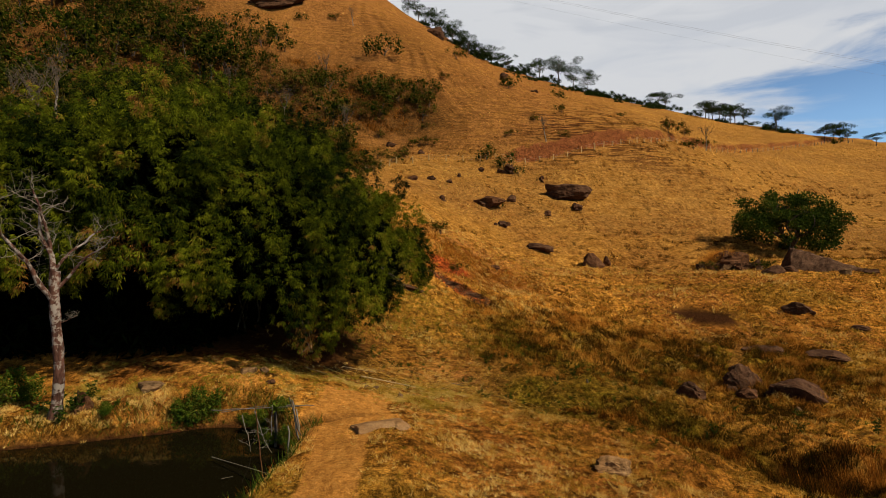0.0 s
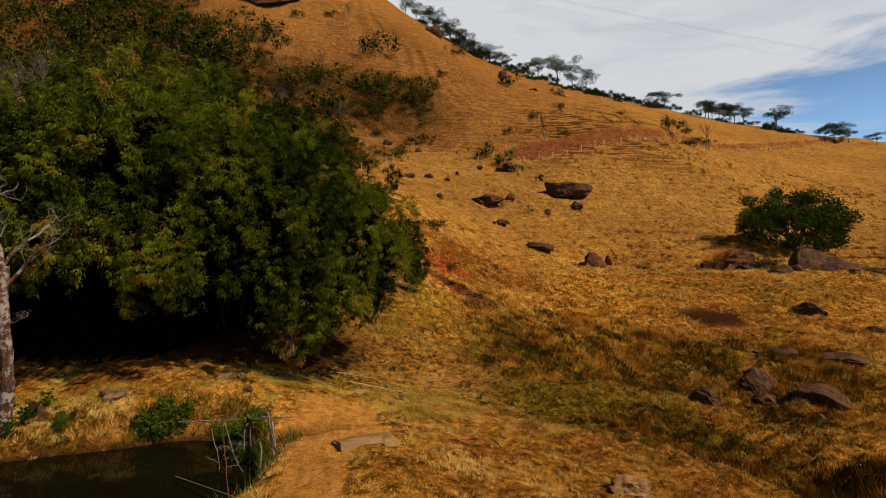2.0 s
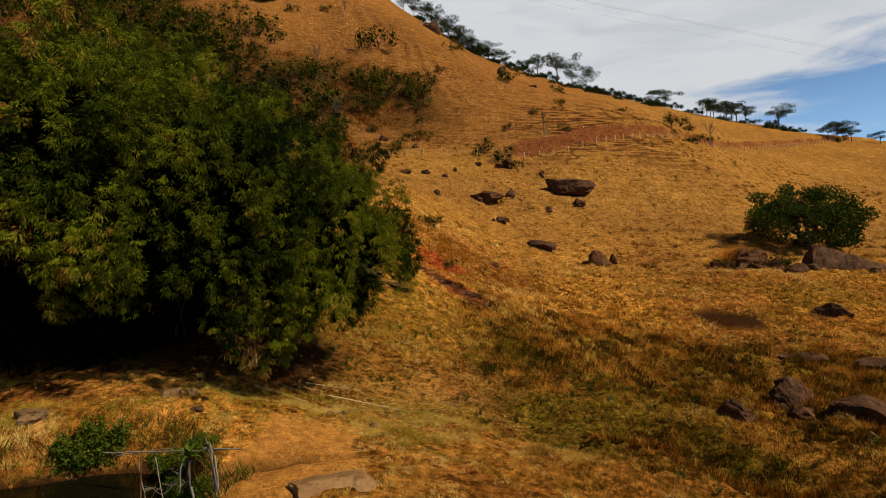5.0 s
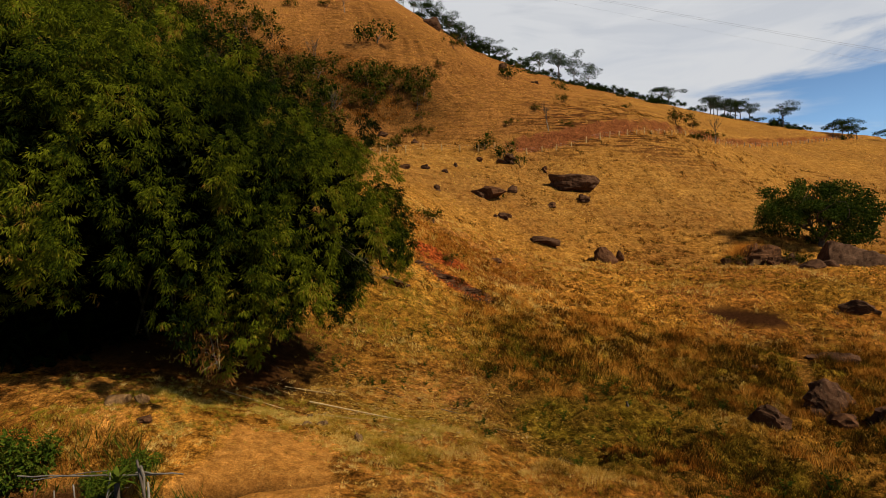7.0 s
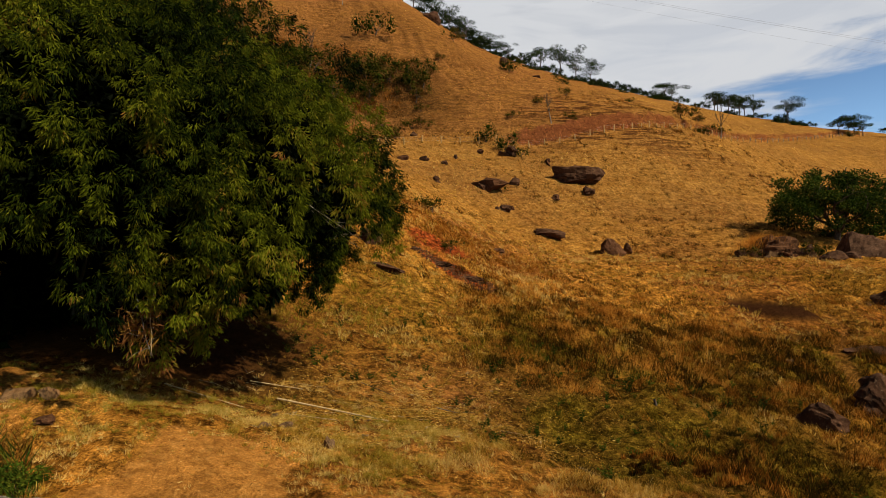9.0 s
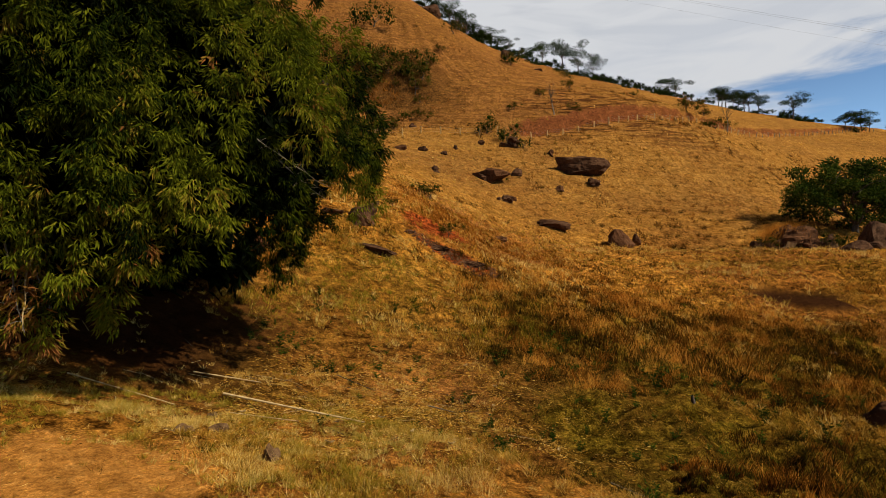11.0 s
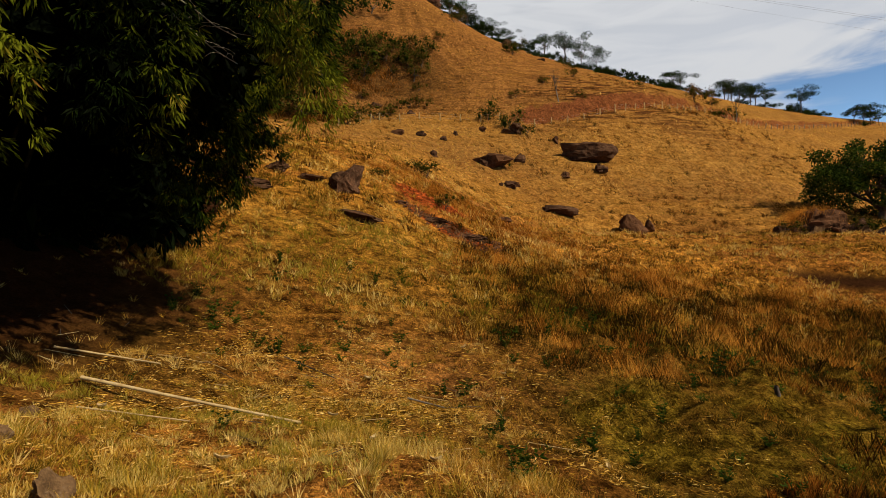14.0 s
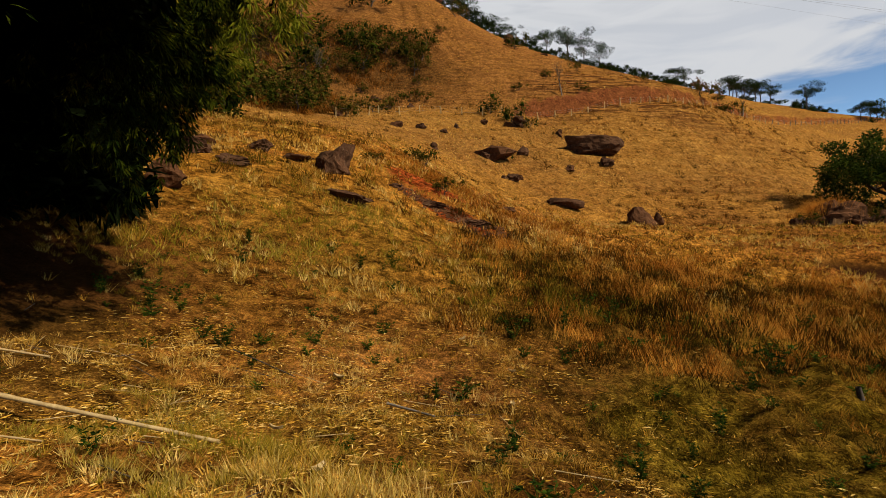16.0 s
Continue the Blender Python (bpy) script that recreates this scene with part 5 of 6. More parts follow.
def build_crest_trees():
    kinds = []
    for k in range(4):
        r = np.random.default_rng(60 + k)
        h = 7.0
        lobes = [(r.normal() * 2.3, r.normal() * 2.3, h * (1.04 - 0.45 * r.uniform(0, 1) ** 1.3), r.uniform(1.2, 2.6), r.uniform(1.2, 2.4), r.uniform(0.4, 0.85)) for _ in range(12)]
        kinds.append(make_tree("umbrella_tree", "flat-topped umbrella tree on the hill crest", "tree", h * 0.55, 0.17, lobes, 2000, 0.38, 70 + k, limbs=6, limb_len=3.6, tone=0.3, group="trees on the hill crest"))
    low = make_tree("crest_thicket", "low dark thicket along the hill crest", "thicket", 0.8, 0.12, [(-3, 0, 0.9, 1.6, 1.5, 1.2), (-1.6, 0.4, 1.9, 1.3, 1.3, 1.1), (0.3, 0.3, 1.3, 1.6, 1.5, 1.4), (1.7, 0, 2.6, 1.2, 1.2, 0.9), (3.1, 0.3, 1.2, 1.5, 1.4, 1.3), (4.7, -0.3, 0.8, 1.3, 1.2, 1.0)], 900, 0.5, 80, limbs=4, limb_len=2, tone=0.34, core_size=0.45, group="trees on the hill crest")
    # x, y, height, kind
    spots = [(103, 247, 7.6, 0), (119, 238.5, 7.8, 0), (125, 241, 7.6, 2), (132, 244.5, 8.2, 1), (139, 246, 7.4, 3), (169, 236, 7.0, 2), (181, 238, 6.6, 3), (-14.5, 220, 6.0, 1), (-7.0, 226, 6.2, 2), (0.5, 229, 6.4, 3), (6.8, 226, 5.6, 0), (14.0, 228, 5.8, 1), (17.5, 233, 6.0, 2), (24.5, 240, 5.2, 3), (-10.3, 221.7, 7.4, 0), (-3.5, 238, 8.6, 1), (3.7, 222, 8.0, 2), (10.6, 219, 7.6, 3), (22.1, 242, 6.8, 1), (28.9, 236, 6.2, 0), (43.2, 239, 9.2, 2), (52.2, 239.5, 12.8, 3), (57.6, 236, 10.4, 0),
             (63.9, 236, 8.0, 1), (100.4, 248, 7.8, 2), (116.7, 237, 7.6, 1), (121.5, 240, 7.0, 3), (135.3, 247, 8.6, 0), (130.5, 246, 7.2, 2), (149.5, 239, 10.6, 3), (173.7, 237, 8.2, 1), (177.5, 238, 7.6, 0), (192, 236, 6.0, 2)]
    used = set()
    r = np.random.default_rng(5)
    for x, y, h, k in spots:
        put = again if k in used else stand
        used.add(k)
        put(kinds[k], x, y, r.uniform(0, 360), h / 7.4, 0.3)
    first = True
    for x, y, s in ((-7, 226, 1.3), (0, 232, 1.4), (7, 224, 1.3), (14, 226, 1.2), (18, 240, 1.1), (26, 238, 1.2), (33, 240, 1.1), (38, 247, 1.0), (47, 239, 1.1), (66, 234, 1.0), (72, 233, 1.0), (78, 234, 0.9), (84, 238, 0.8), (90, 241, 0.8),
                    (97, 247, 1.1), (106, 247, 0.9), (113, 244, 0.9), (126, 243, 0.8), (138, 246, 0.8), (147, 239, 1.2), (153, 239, 1.0), (158, 240, 0.7)) + tuple((-9 + 3.4 * k + 2 * math.sin(7.0 * k), 224 + 0.12 * (3.4 * k) + 5 * math.sin(k * 1.7), 0.45 + 0.35 * math.sin(k * 2.9) ** 2) for k in range(32)):
        (stand if first else again)(low, x, y + r.normal(), r.uniform(-25, 25), s, 0.2, r.uniform(0.7, 1.1))
        first = False


build_crest_trees()


def build_scrub():
    r = np.random.default_rng(90)
    bushes = []
    for k, (tone, label) in enumerate(((0.40, "dense dark green scrub bush on the hillside"), (0.54, "olive green scrub bush on the hillside"), (0.70, "half-dry olive and brown scrub bush"), (0.82, "dry reddish brown scrub bush"), (0.40, "tall dark green scrub tree on the hillside"))):
        lobes = [(r.normal() * 1.05, r.normal() * 1.05, r.uniform(0.4, 2.4) ** 0.9, r.uniform(0.5, 1.25), r.uniform(0.5, 1.25), r.uniform(0.45, 1.1)) for _ in range(10)]
        if k == 4:
            lobes = [(b[0] * 0.8, b[1] * 0.8, b[2] * 1.2 + 1.6, b[3], b[4], b[5] * 1.2) for b in lobes]
        bushes.append(make_tree("scrub_bush" if k < 4 else "scrub_tree", label, "bush" if k < 4 else "tree", 0.7 if k < 4 else 2.4, 0.09, lobes, 480, 0.32, 100 + k, MAT_SCRUB, tone=tone, core_size=0.28, limbs=3, limb_len=1.4, group="hillside scrub"))
    bare_trees = []
    for k in range(2):
        root = tagged(new("bare_tree"), "leafless pale grey tree among dark scrub", "tree", "bare hillside trees")
        q = np.random.default_rng(130 + k)
        path = wander((0, 0, -0.3), (0.05, 0, 1), 4.2, 7, q, 0.07)
        part("trunk", fast_mesh("trunk", *tube(path, np.linspace(0.16, 0.09, 8), 6), MAT_POST, (), True), root)
        o, _ = branches(path[-2], 4, 3.2, 0.07, q, 0.55, 2, 0.1)
        part("branchwork", fast_mesh("branchwork", *joined(o), MAT_BARK, (), True), root, kind="stuff")
        bare_trees.append(root)
    spots = []
    # patches of scrub: centre, half sizes, count, size range, kinds
    for cx, cy, rx, ry, n, s0, s1, ks in ((-92, 132, 38, 26, 86, 1.7, 3.1, (0, 0, 1, 2, 3, 4, 4)), (-28, 138, 27, 8, 34, 1.0, 2.0, (0, 1, 2, 2, 3)), (-48, 112, 28, 20, 36, 1.0, 2.0, (0, 1, 2, 2, 3, 3, 4)), (-64, 86, 20, 12, 30, 1.0, 2.0, (1, 2, 2, 3, 4)),
                                          (-23, 100, 6, 13, 12, 0.9, 1.8, (0, 1, 2)), (-34, 66, 18, 14, 16, 1.0, 1.8, (0, 1, 2)), (-60, 148, 16, 10, 10, 1.2, 2.0, (0, 1)), (-72, 112, 24, 16, 44, 1.2, 2.2, (0, 1, 2, 3, 4)), (-104, 160, 34, 16, 40, 1.4, 2.6, (0, 1, 2, 3)), (-44, 92, 16, 14, 26, 1.0, 2.0, (0, 1, 2, 3)), (-40, 112, 34, 24, 50, 0.6, 1.2, (2, 3, 3)), (-20, 132, 20, 10, 18, 0.6, 1.1, (2, 3, 3))):
        for _ in range(n):
            a, q = r.uniform(0, 2 * np.pi), math.sqrt(r.uniform(0, 1))
            spots.append((cx + rx * q * math.cos(a), cy + ry * q * math.sin(a), r.uniform(s0, s1), int(r.choice(ks))))
    # single bushes
    spots += [(-16.8, 152.7, 2.2, 0), (-12.4, 139.5, 2.2, 0), (-6.5, 138.3, 1.8, 1), (-2.9, 144.0, 1.4, 1), (-21.3, 115.2, 2.2, 2), (-20.9, 95.0, 1.9, 0), (13.0, 113.0, 1.2, 1), (9.5, 116.0, 1.1, 1), (15.5, 110.0, 0.7, 0),
              (4.6, 172, 1.3, 2), (20.8, 168, 1.6, 1), (38.7, 178, 1.2, 1), (70.4, 150, 1.4, 2), (66.0, 156, 1.7, 3), (73.5, 162, 1.2, 3), (82, 166, 0.9, 2), (171, 231, 1.3, 1), (-2.6, 51.5, 0.3, 2),
              (1.2, 48.6, 0.36, 2), (9.6, 94.2, 0.6, 1), (35.0, 71.0, 0.5, 2), (41.6, 69.4, 0.6, 1), (42.4, 70.0, 0.45, 2), (-0.3, 65.4, 0.75, 2), (33.5, 150, 0.8, 2), (55, 165, 0.7, 1), (24, 140, 0.8, 3), (16, 128, 0.7, 2), (28, 126, 0.7, 2), (0, 150, 0.7, 3), (-44, 165, 1.1, 1), (-34, 168, 1.0, 2), (-58, 160, 1.2, 0)]
    used = set()
    for x, y, s, k in spots:
        put = again if k in used else stand
        used.add(k)
        put(bushes[k], x, y, r.uniform(0, 360), s, 0.15 * s, r.uniform(0.8, 1.2))
    for i, (x, y, s) in enumerate(((-60.5, 83, 1.6), (-67, 86, 1.3), (-71, 88, 1.2), (-63, 80, 1.0), (-64.5, 84.5, 1.1), (-36, 121, 1.2), (-52, 130, 1.1), (-88, 125, 1.3), (-31, 140, 1.2), (-28, 166, 0.9), (-21.5, 117, 1.2), (24, 124, 0.9), (79, 160, 1.1))):
        (stand if i < 2 else again)(bare_trees[i % 2], x, y, r.uniform(0, 360), s, 0.1)


build_scrub()


def build_weeds():
    """Small green herbs and dry shoots on the flat."""
    r = np.random.default_rng(150)
    kinds = []
    for k, (tone, n, h, label) in enumerate(((0.35, 60, 0.30, "small leafy green weed in dry grass"), (0.6, 46, 0.22, "low yellow-green weed in trodden pasture"), (0.2, 110, 0.5, "bushy dark green weed on the pasture"))):
        root = tagged(new("weed"), label, "weed", "pasture weeds")
        st, P, D = [], [], []
        for _ in range(6):
            a = r.uniform(0, 2 * np.pi)
            path = wander((0, 0, -0.02), (math.cos(a) * 0.5, math.sin(a) * 0.5, 1), h * r.uniform(0.6, 1.1), 4, r, 0.2)
            st.append(tube(path, np.linspace(0.006, 0.003, 5), 3))
            for q in range(n // 6):
                i = r.integers(1, 5)
                P.append(path[i])
                b = r.uniform(0, 2 * np.pi)
                D.append((math.cos(b), math.sin(b), r.uniform(-0.3, 0.7)))
        part("stalk", fast_mesh("stalk", *joined(st), MAT_WEED, (("tone", np.full(len(joined(st)[0]), 0.5)),)), root, kind="stuff")
        P, D = np.array(P), np.array(D)
        v, f = leaves(P, D, r.uniform(0.05, 0.11, len(P)), r.uniform(0.018, 0.04, len(P)), r)
        part("leafage", fast_mesh("leafage", v, f, MAT_WEED, (("tone", np.repeat(np.clip(r.normal(tone, 0.2, len(P)), 0, 1), 4)),)), root, kind="stuff")
        kinds.append(root)
    used = set()
    spots = []
    for _ in range(45):
        spots.append((r.uniform(-4, 9), r.uniform(25.5, 36), r.uniform(0.35, 0.8)))
    for _ in range(40):
        spots.append((r.uniform(-5.5, 0.5), r.uniform(30, 37), r.uniform(0.45, 1.1)))
    for _ in range(40):
        spots.append((r.uniform(5, 22), r.uniform(19, 34), r.uniform(0.8, 1.7)))
    for _ in range(80):
        spots.append((r.uniform(1, 12), r.uniform(24, 36), r.uniform(0.5, 1.3)))
    for _ in range(26):
        spots.append((r.uniform(-15, -7), r.uniform(18.8, 21), r.uniform(0.8, 2.2)))
    for x, y, s in spots:
        if pond_depth(np.array([x]), np.array([y]))[0] > -0.25:
            continue
        k = int(r.integers(0, 3))
        put = again if k in used else stand
        used.add(k)
        put(kinds[k], x, y, r.uniform(0, 360), s, 0.0)


build_weeds()


def build_bank_bushes():
    r = np.random.default_rng(160)
    b = make_tree("pond_bush", "fresh green leafy bush on the pond bank", "bush", 0.3, 0.03, [(0, 0, 0.75, 0.8, 0.6, 0.65), (0.6, 0, 0.95, 0.5, 0.45, 0.45), (-0.4, 0.1, 0.5, 0.6, 0.5, 0.5), (0.2, 0, 1.45, 0.3, 0.3, 0.35), (0.9, 0.1, 1.25, 0.25, 0.25, 0.4), (-0.7, 0, 1.0, 0.25, 0.25, 0.4), (-0.1, 0.1, 1.25, 0.2, 0.2, 0.5)], 2600, 0.13, 161, MAT_WEED, tone=0.62, limbs=5, limb_len=0.7, group="bushes on the pond bank")
    stand(b, -9.5, 20.4, 20, 0.9)
    for x, y, s, tall in ((-16.4, 20.6, 0.85, 1.0), (-17.4, 19.4, 1.0, 0.8), (-12.4, 19.6, 0.38, 0.7), (-6.9, 20.1, 0.55, 0.9), (-5.9, 19.5, 0.45, 0.8), (-4.9, 17.4, 0.4, 0.8), (-6.3, 18.9, 0.55, 0.9), (-5.5, 18.5, 0.5, 0.8), (-7.6, 20.6, 0.35, 0.8)):
        again(b, x, y, r.uniform(0, 360), s, 0.05, tall)


build_bank_bushes()


def build_pond_fringe():
    """Green rushes and herbs along the waterline."""
    r = np.random.default_rng(165)
    n = 30000
    x, y = r.uniform(-20, -3.2, n), r.uniform(11, 21.5, n)
    d = pond_depth(x, y)
    keep = (d < 0.05) & (d > -0.75) & (vnoise(x * 0.9, y * 0.9, 273) + 0.25 * vnoise(x * 3, y * 3, 275) > r.uniform(0.45, 1.0, n))
    x, y = x[keep], y[keep]
    v, f, t = blades(x, y, r.uniform(0.12, 0.6, len(x)), np.full(len(x), 0.03), np.clip(r.normal(0.5, 0.28, len(x)), 0, 1), r, 0.6)
    tagged(new("pond_fringe", fast_mesh("pond_fringe", v, f, MAT_WEED, (("tone", t),))), "green rushes and herbs along the pond's edge", "grass", kind="stuff")


build_pond_fringe()


# ---- rocks ----
def rock_mesh(seed, sx, sy, sz, mat, detail=3, rough=0.32, cuts=13):
    """A broken boulder: a ball cut by planes, then roughened."""
    r = np.random.default_rng(seed)
    bm = bmesh.new()
    bmesh.ops.create_icosphere(bm, subdivisions=detail, radius=1.0)
    co = np.array([v.co[:] for v in bm.verts])
    for _ in range(cuts):
        n = unit(r.normal(size=3) * np.array([1, 1, 0.8]))
        over = np.maximum(co @ n - r.uniform(0.4, 0.8), 0)
        co = co - over[:, None] * n * 0.92
    # steep sides below the middle, so that the rock is bedded in the slope
    low = co[:, 2] < 0
    co[low, :2] *= (0.92 / np.maximum(np.sqrt(np.maximum(1 - co[low, 2] ** 2, 0)), 0.35))[:, None]
    off = r.uniform(0, 50, 3)
    for v, c in zip(bm.verts, co):
        q = Vector(c * 1.7 + off)
        k = 1 + rough * noise.noise(q) + rough * 0.55 * noise.noise(q * 2.7) + rough * 0.3 * noise.noise(q * 6.3) + rough * 0.15 * noise.noise(q * 13)
        v.co = Vector((c[0] * sx * k, c[1] * sy * k, c[2] * sz * k))
    return bm_mesh("rock", bm, mat, False)


def rock(name, label, x, y, w, h, seed, mat=None, deep=0.7, turn=0.0, tip=0.0, sink=0.35, detail=3, rough=0.3, group="", category="rock"):
    """A rock of width w and visible height h on the ground."""
    sz = 0.85 * h
    me = rock_mesh(seed, w * 0.64, w * 0.64 * deep, sz, mat or MAT_ROCK, detail, rough)
    ob = tagged(new(name, me), label, category, group)
    ob.matrix_basis = pose(x, y, height(x, y) + (0.05 - max(0.0, sink - 0.45)) * h, 0, tip, turn)
    return ob


def slab(x0, y0):
    """A bare granite sheet that rises to a point and slopes away to one side."""
    bm = bmesh.new()
    nx, ny = 34, 20
    rows = []
    for j in range(ny):
        row = []
        for i in range(nx):
            x, y = -4.6 + 10.0 * i / (nx - 1), -3.2 + 6.0 * j / (ny - 1)
            q = Vector((x * 0.7, y * 0.7, 3.0))
            z = min((x + 4.4 + 0.25 * y) * 3.2, 3.7 - 0.40 * (x + 3.4) - 0.10 * y, (y + 3.1) * 1.1, (2.8 - y) * 2.5, (5.3 - x) * 2.0)
            z += 0.35 * noise.noise(q) + 0.16 * noise.noise(q * 3.1) + 0.07 * noise.noise(q * 8.0)
            row.append(bm.verts.new((x, y, max(z, -0.2) - (0.9 if i in (0, nx - 1) or j in (0, ny - 1) else 0.25))))
        rows.append(row)
    for j in range(ny - 1):
        for i in range(nx - 1):
            bm.faces.new((rows[j][i], rows[j][i + 1], rows[j + 1][i + 1], rows[j + 1][i]))
    foot = [rows[0][0], rows[0][-1], rows[-1][-1], rows[-1][0]]
    bm.faces.new(list(reversed(rows[0])) + [bm.verts.new((v.co.x, v.co.y, -2.0)) for v in (foot[0], foot[1])])
    ob = tagged(new("granite_slab", bm_mesh("granite_slab", bm, MAT_ROCK_SLOPE, False)), "large sloping grey granite slab beside a tree", "rock", "boulders on the hill")
    ob.matrix_basis = pose(x0, y0, height(x0, y0) - 0.3, 0, 0, -32)


def build_rocks():
    G = "boulders on the hill"
    rock("boulder", "wide dark granite boulder with water streaks", 23, 102.2, 9.3, 3.0, 1, deep=0.55, detail=4, rough=0.16, sink=0.3, group=G)
    # x, y, width, height: dark rocks on the hill
    spots = [(8.1, 94.2, 4.6, 2.0), (12.5, 97.8, 2.1, 1.7), (13.6, 111, 4.0, 1.6), (20, 108.8, 1.9, 1.2), (-2.3, 99.5, 1.5, 0.9), (-0.2, 91, 1.2, 1.0), (18.7, 95, 1.7, 0.9), (24.4, 97.7, 2.5, 0.9), (9.7, 87.8, 2.8, 1.2),
             (5.8, 60.5, 1.4, 0.5), (-12.4, 124.7, 2.6, 1.1), (-5, 121, 2.6, 1.0), (-13.9, 98, 1.7, 1.0), (20, 178.5, 4.2, 2.8), (30, 176, 3.5, 2.0),
             (-5.6, 96.3, 1.7, 0.8), (1.1, 100.2, 1.2, 0.6), (3.2, 104.1, 1.4, 0.6), (7.8, 109.8, 1.5, 1.0), (6.9, 93.6, 1.6, 1.1), (12.2, 110.2, 2.2, 0.9), (10.6, 88.2, 1.3, 0.7), (8.8, 87.3, 1.0, 0.7)]
    for k, (x, y, w, h) in enumerate(spots):
        rock("boulder", "dark weathered boulder in dry grass", x, y, w, h, 10 + k, MAT_ROCK if k % 3 else MAT_ROCK_RED, group=G, turn=37 * k, rough=0.4)
    rock("boulder", "squat brown boulder with a pale flat face", 21.2, 75.2, 3.1, 2.2, 61, MAT_ROCK_RED, 0.9, 20, group=G, detail=4, rough=0.15, sink=0.2)
    rock("boulder", "small brown boulder beside a larger one", 23.6, 77.4, 1.6, 1.7, 31, MAT_ROCK_RED, group=G)
    rock("boulder", "low dark rock ledge lying across the slope", 14.4, 79.6, 4.8, 1.2, 32, deep=0.5, turn=-30, tip=14, group=G)
    rock("boulder", "large dark outcrop on the upper hillside", -52.5, 170, 17.5, 4.4, 33, deep=0.4, group=G, detail=4)
    rock("boulder", "dark rounded rock near the hill crest", -2.3, 205, 7.0, 4.6, 34, deep=0.8, group=G, detail=4)
    # outcrop under the shade tree
    rock("outcrop", "broad rounded brown outcrop crowned with dry grass", 38.0, 72.0, 6.6, 2.7, 139, MAT_ROCK_RED, 0.6, 4, 3, group=G, detail=4, rough=0.35)
    for k, (x, y, w, h) in enumerate(((36.2, 72.5, 2.2, 1.9), (38.0, 71.6, 2.6, 1.6), (39.8, 71.0, 2.4, 1.9), (41.2, 70.2, 2.0, 1.5), (37.2, 70.6, 1.3, 0.9), (39.0, 69.8, 1.5, 1.0), (34.9, 72.2, 1.5, 1.6), (40.6, 69.0, 1.0, 0.8))):
        rock("boulder", "lichened outcrop rock under tufts of dry grass", x, y, w, h, 140 + k, (MAT_ROCK, MAT_ROCK_PALE, MAT_ROCK_RED)[k % 3], 0.8, 50 * k, 8, group=G, rough=0.45)
    rock("boulder", "dark boulder at the outcrop's foot", 40.9, 66.0, 2.6, 1.2, 36, group=G)
    rock("boulder", "dark boulder at the outcrop's foot", 43.6, 66.6, 2.2, 0.8, 46, deep=0.6, group=G)
    slab(48.8, 68.6)
    rock("boulder", "angular boulder below the granite slab", 47.0, 62.0, 1.6, 1.1, 38, MAT_ROCK_PALE, group=G)
    rock("boulder", "angular boulder below the granite slab", 50.5, 63.0, 1.9, 0.8, 39, group=G)
    # valley floor
    for k, (x, y, w, h, tip) in enumerate(((32.8, 49, 2.5, 1.1, 0), (34.8, 44.6, 1.5, 0.45, 0), (30.8, 48.9, 0.7, 0.35, 0), (24, 40, 2.6, 0.65, 5), (27.8, 37.8, 3.7, 0.75, 6))):
        rock("boulder", "low dark boulder set in pasture grass", x, y, w, h, 50 + k, tip=tip, group="boulders in the valley", detail=4, rough=0.2)
    rock("boulder", "dark granite block tilted over the ditch", 13.9, 30.2, 2.0, 1.05, 60, deep=0.6, turn=-15, tip=16, group="boulders in the valley", detail=4, rough=0.2)
    rock("boulder", "dark granite block with a bright edge", 18.3, 32.4, 2.6, 1.25, 61, deep=0.6, turn=10, tip=10, group="boulders in the valley", detail=4, rough=0.25)
    rock("boulder", "big slanting granite block above the ditch", 20.4, 29.9, 3.5, 1.65, 62, deep=0.55, turn=-8, tip=18, group="boulders in the valley", detail=4, rough=0.2)
    rock("boulder", "flat brown stone below a granite block", 17.6, 30.9, 1.6, 0.6, 63, MAT_ROCK_RED, group="boulders in the valley")
    rock("boulder", "small pale stone in the ditch", 18.6, 27.8, 0.6, 0.4, 64, MAT_ROCK_PALE, group="boulders in the valley")
    rock("boulder", "pale stone in dark peaty soil", 18.2, 38.2, 0.6, 0.35, 65, MAT_ROCK_PALE, group="boulders in the valley")
    rock("boulder", "half-buried pale boulder on the grassy bank", 5.45, 16.7, 1.25, 0.5, 66, MAT_SLAB, 0.7, 10, group="boulders in the valley", detail=4)
    # slope above the bamboo's end
    for k, (x, y, w, h, deep, turn, tip, label) in enumerate((
            (-3.9, 45.3, 1.55, 2.0, 0.7, 20, 32, "upright dark block of rock on the slope"), (-2.6, 41.2, 2.3, 0.6, 0.4, -25, 8, "long dark rock ledge on the slope"), (-8.8, 42.2, 1.8, 0.7, 0.6, -30, 12, "long weathered slab on the slope"),
            (-7.0, 42.2, 1.7, 0.42, 0.5, -30, 8, "long weathered slab on the slope"), (-7.5, 46.1, 1.1, 0.45, 0.6, 0, 0, "dark flat stone in dry grass"), (-5.7, 45.8, 1.5, 0.4, 0.5, -25, 6, "dark flat ledge in dry grass"),
            (-7.5, 37.5, 1.15, 0.9, 0.8, 0, 0, "rounded brown boulder on the slope"), (-10.4, 43.7, 1.0, 0.55, 0.8, 0, 0, "rounded brown boulder on the slope"), (-9.2, 44.5, 0.9, 0.5, 0.8, 40, 0, "rounded brown boulder on the slope"),
            (-1.2, 46.8, 0.9, 0.3, 0.6, 10, 0, "small stone at the red scar"), (0.6, 45.9, 1.5, 0.35, 0.35, -30, 6, "dark shaly ledge of the red scar"), (2.6, 44.9, 1.3, 0.3, 0.4, -30, 5, "dark shaly ledge of the red scar"))):
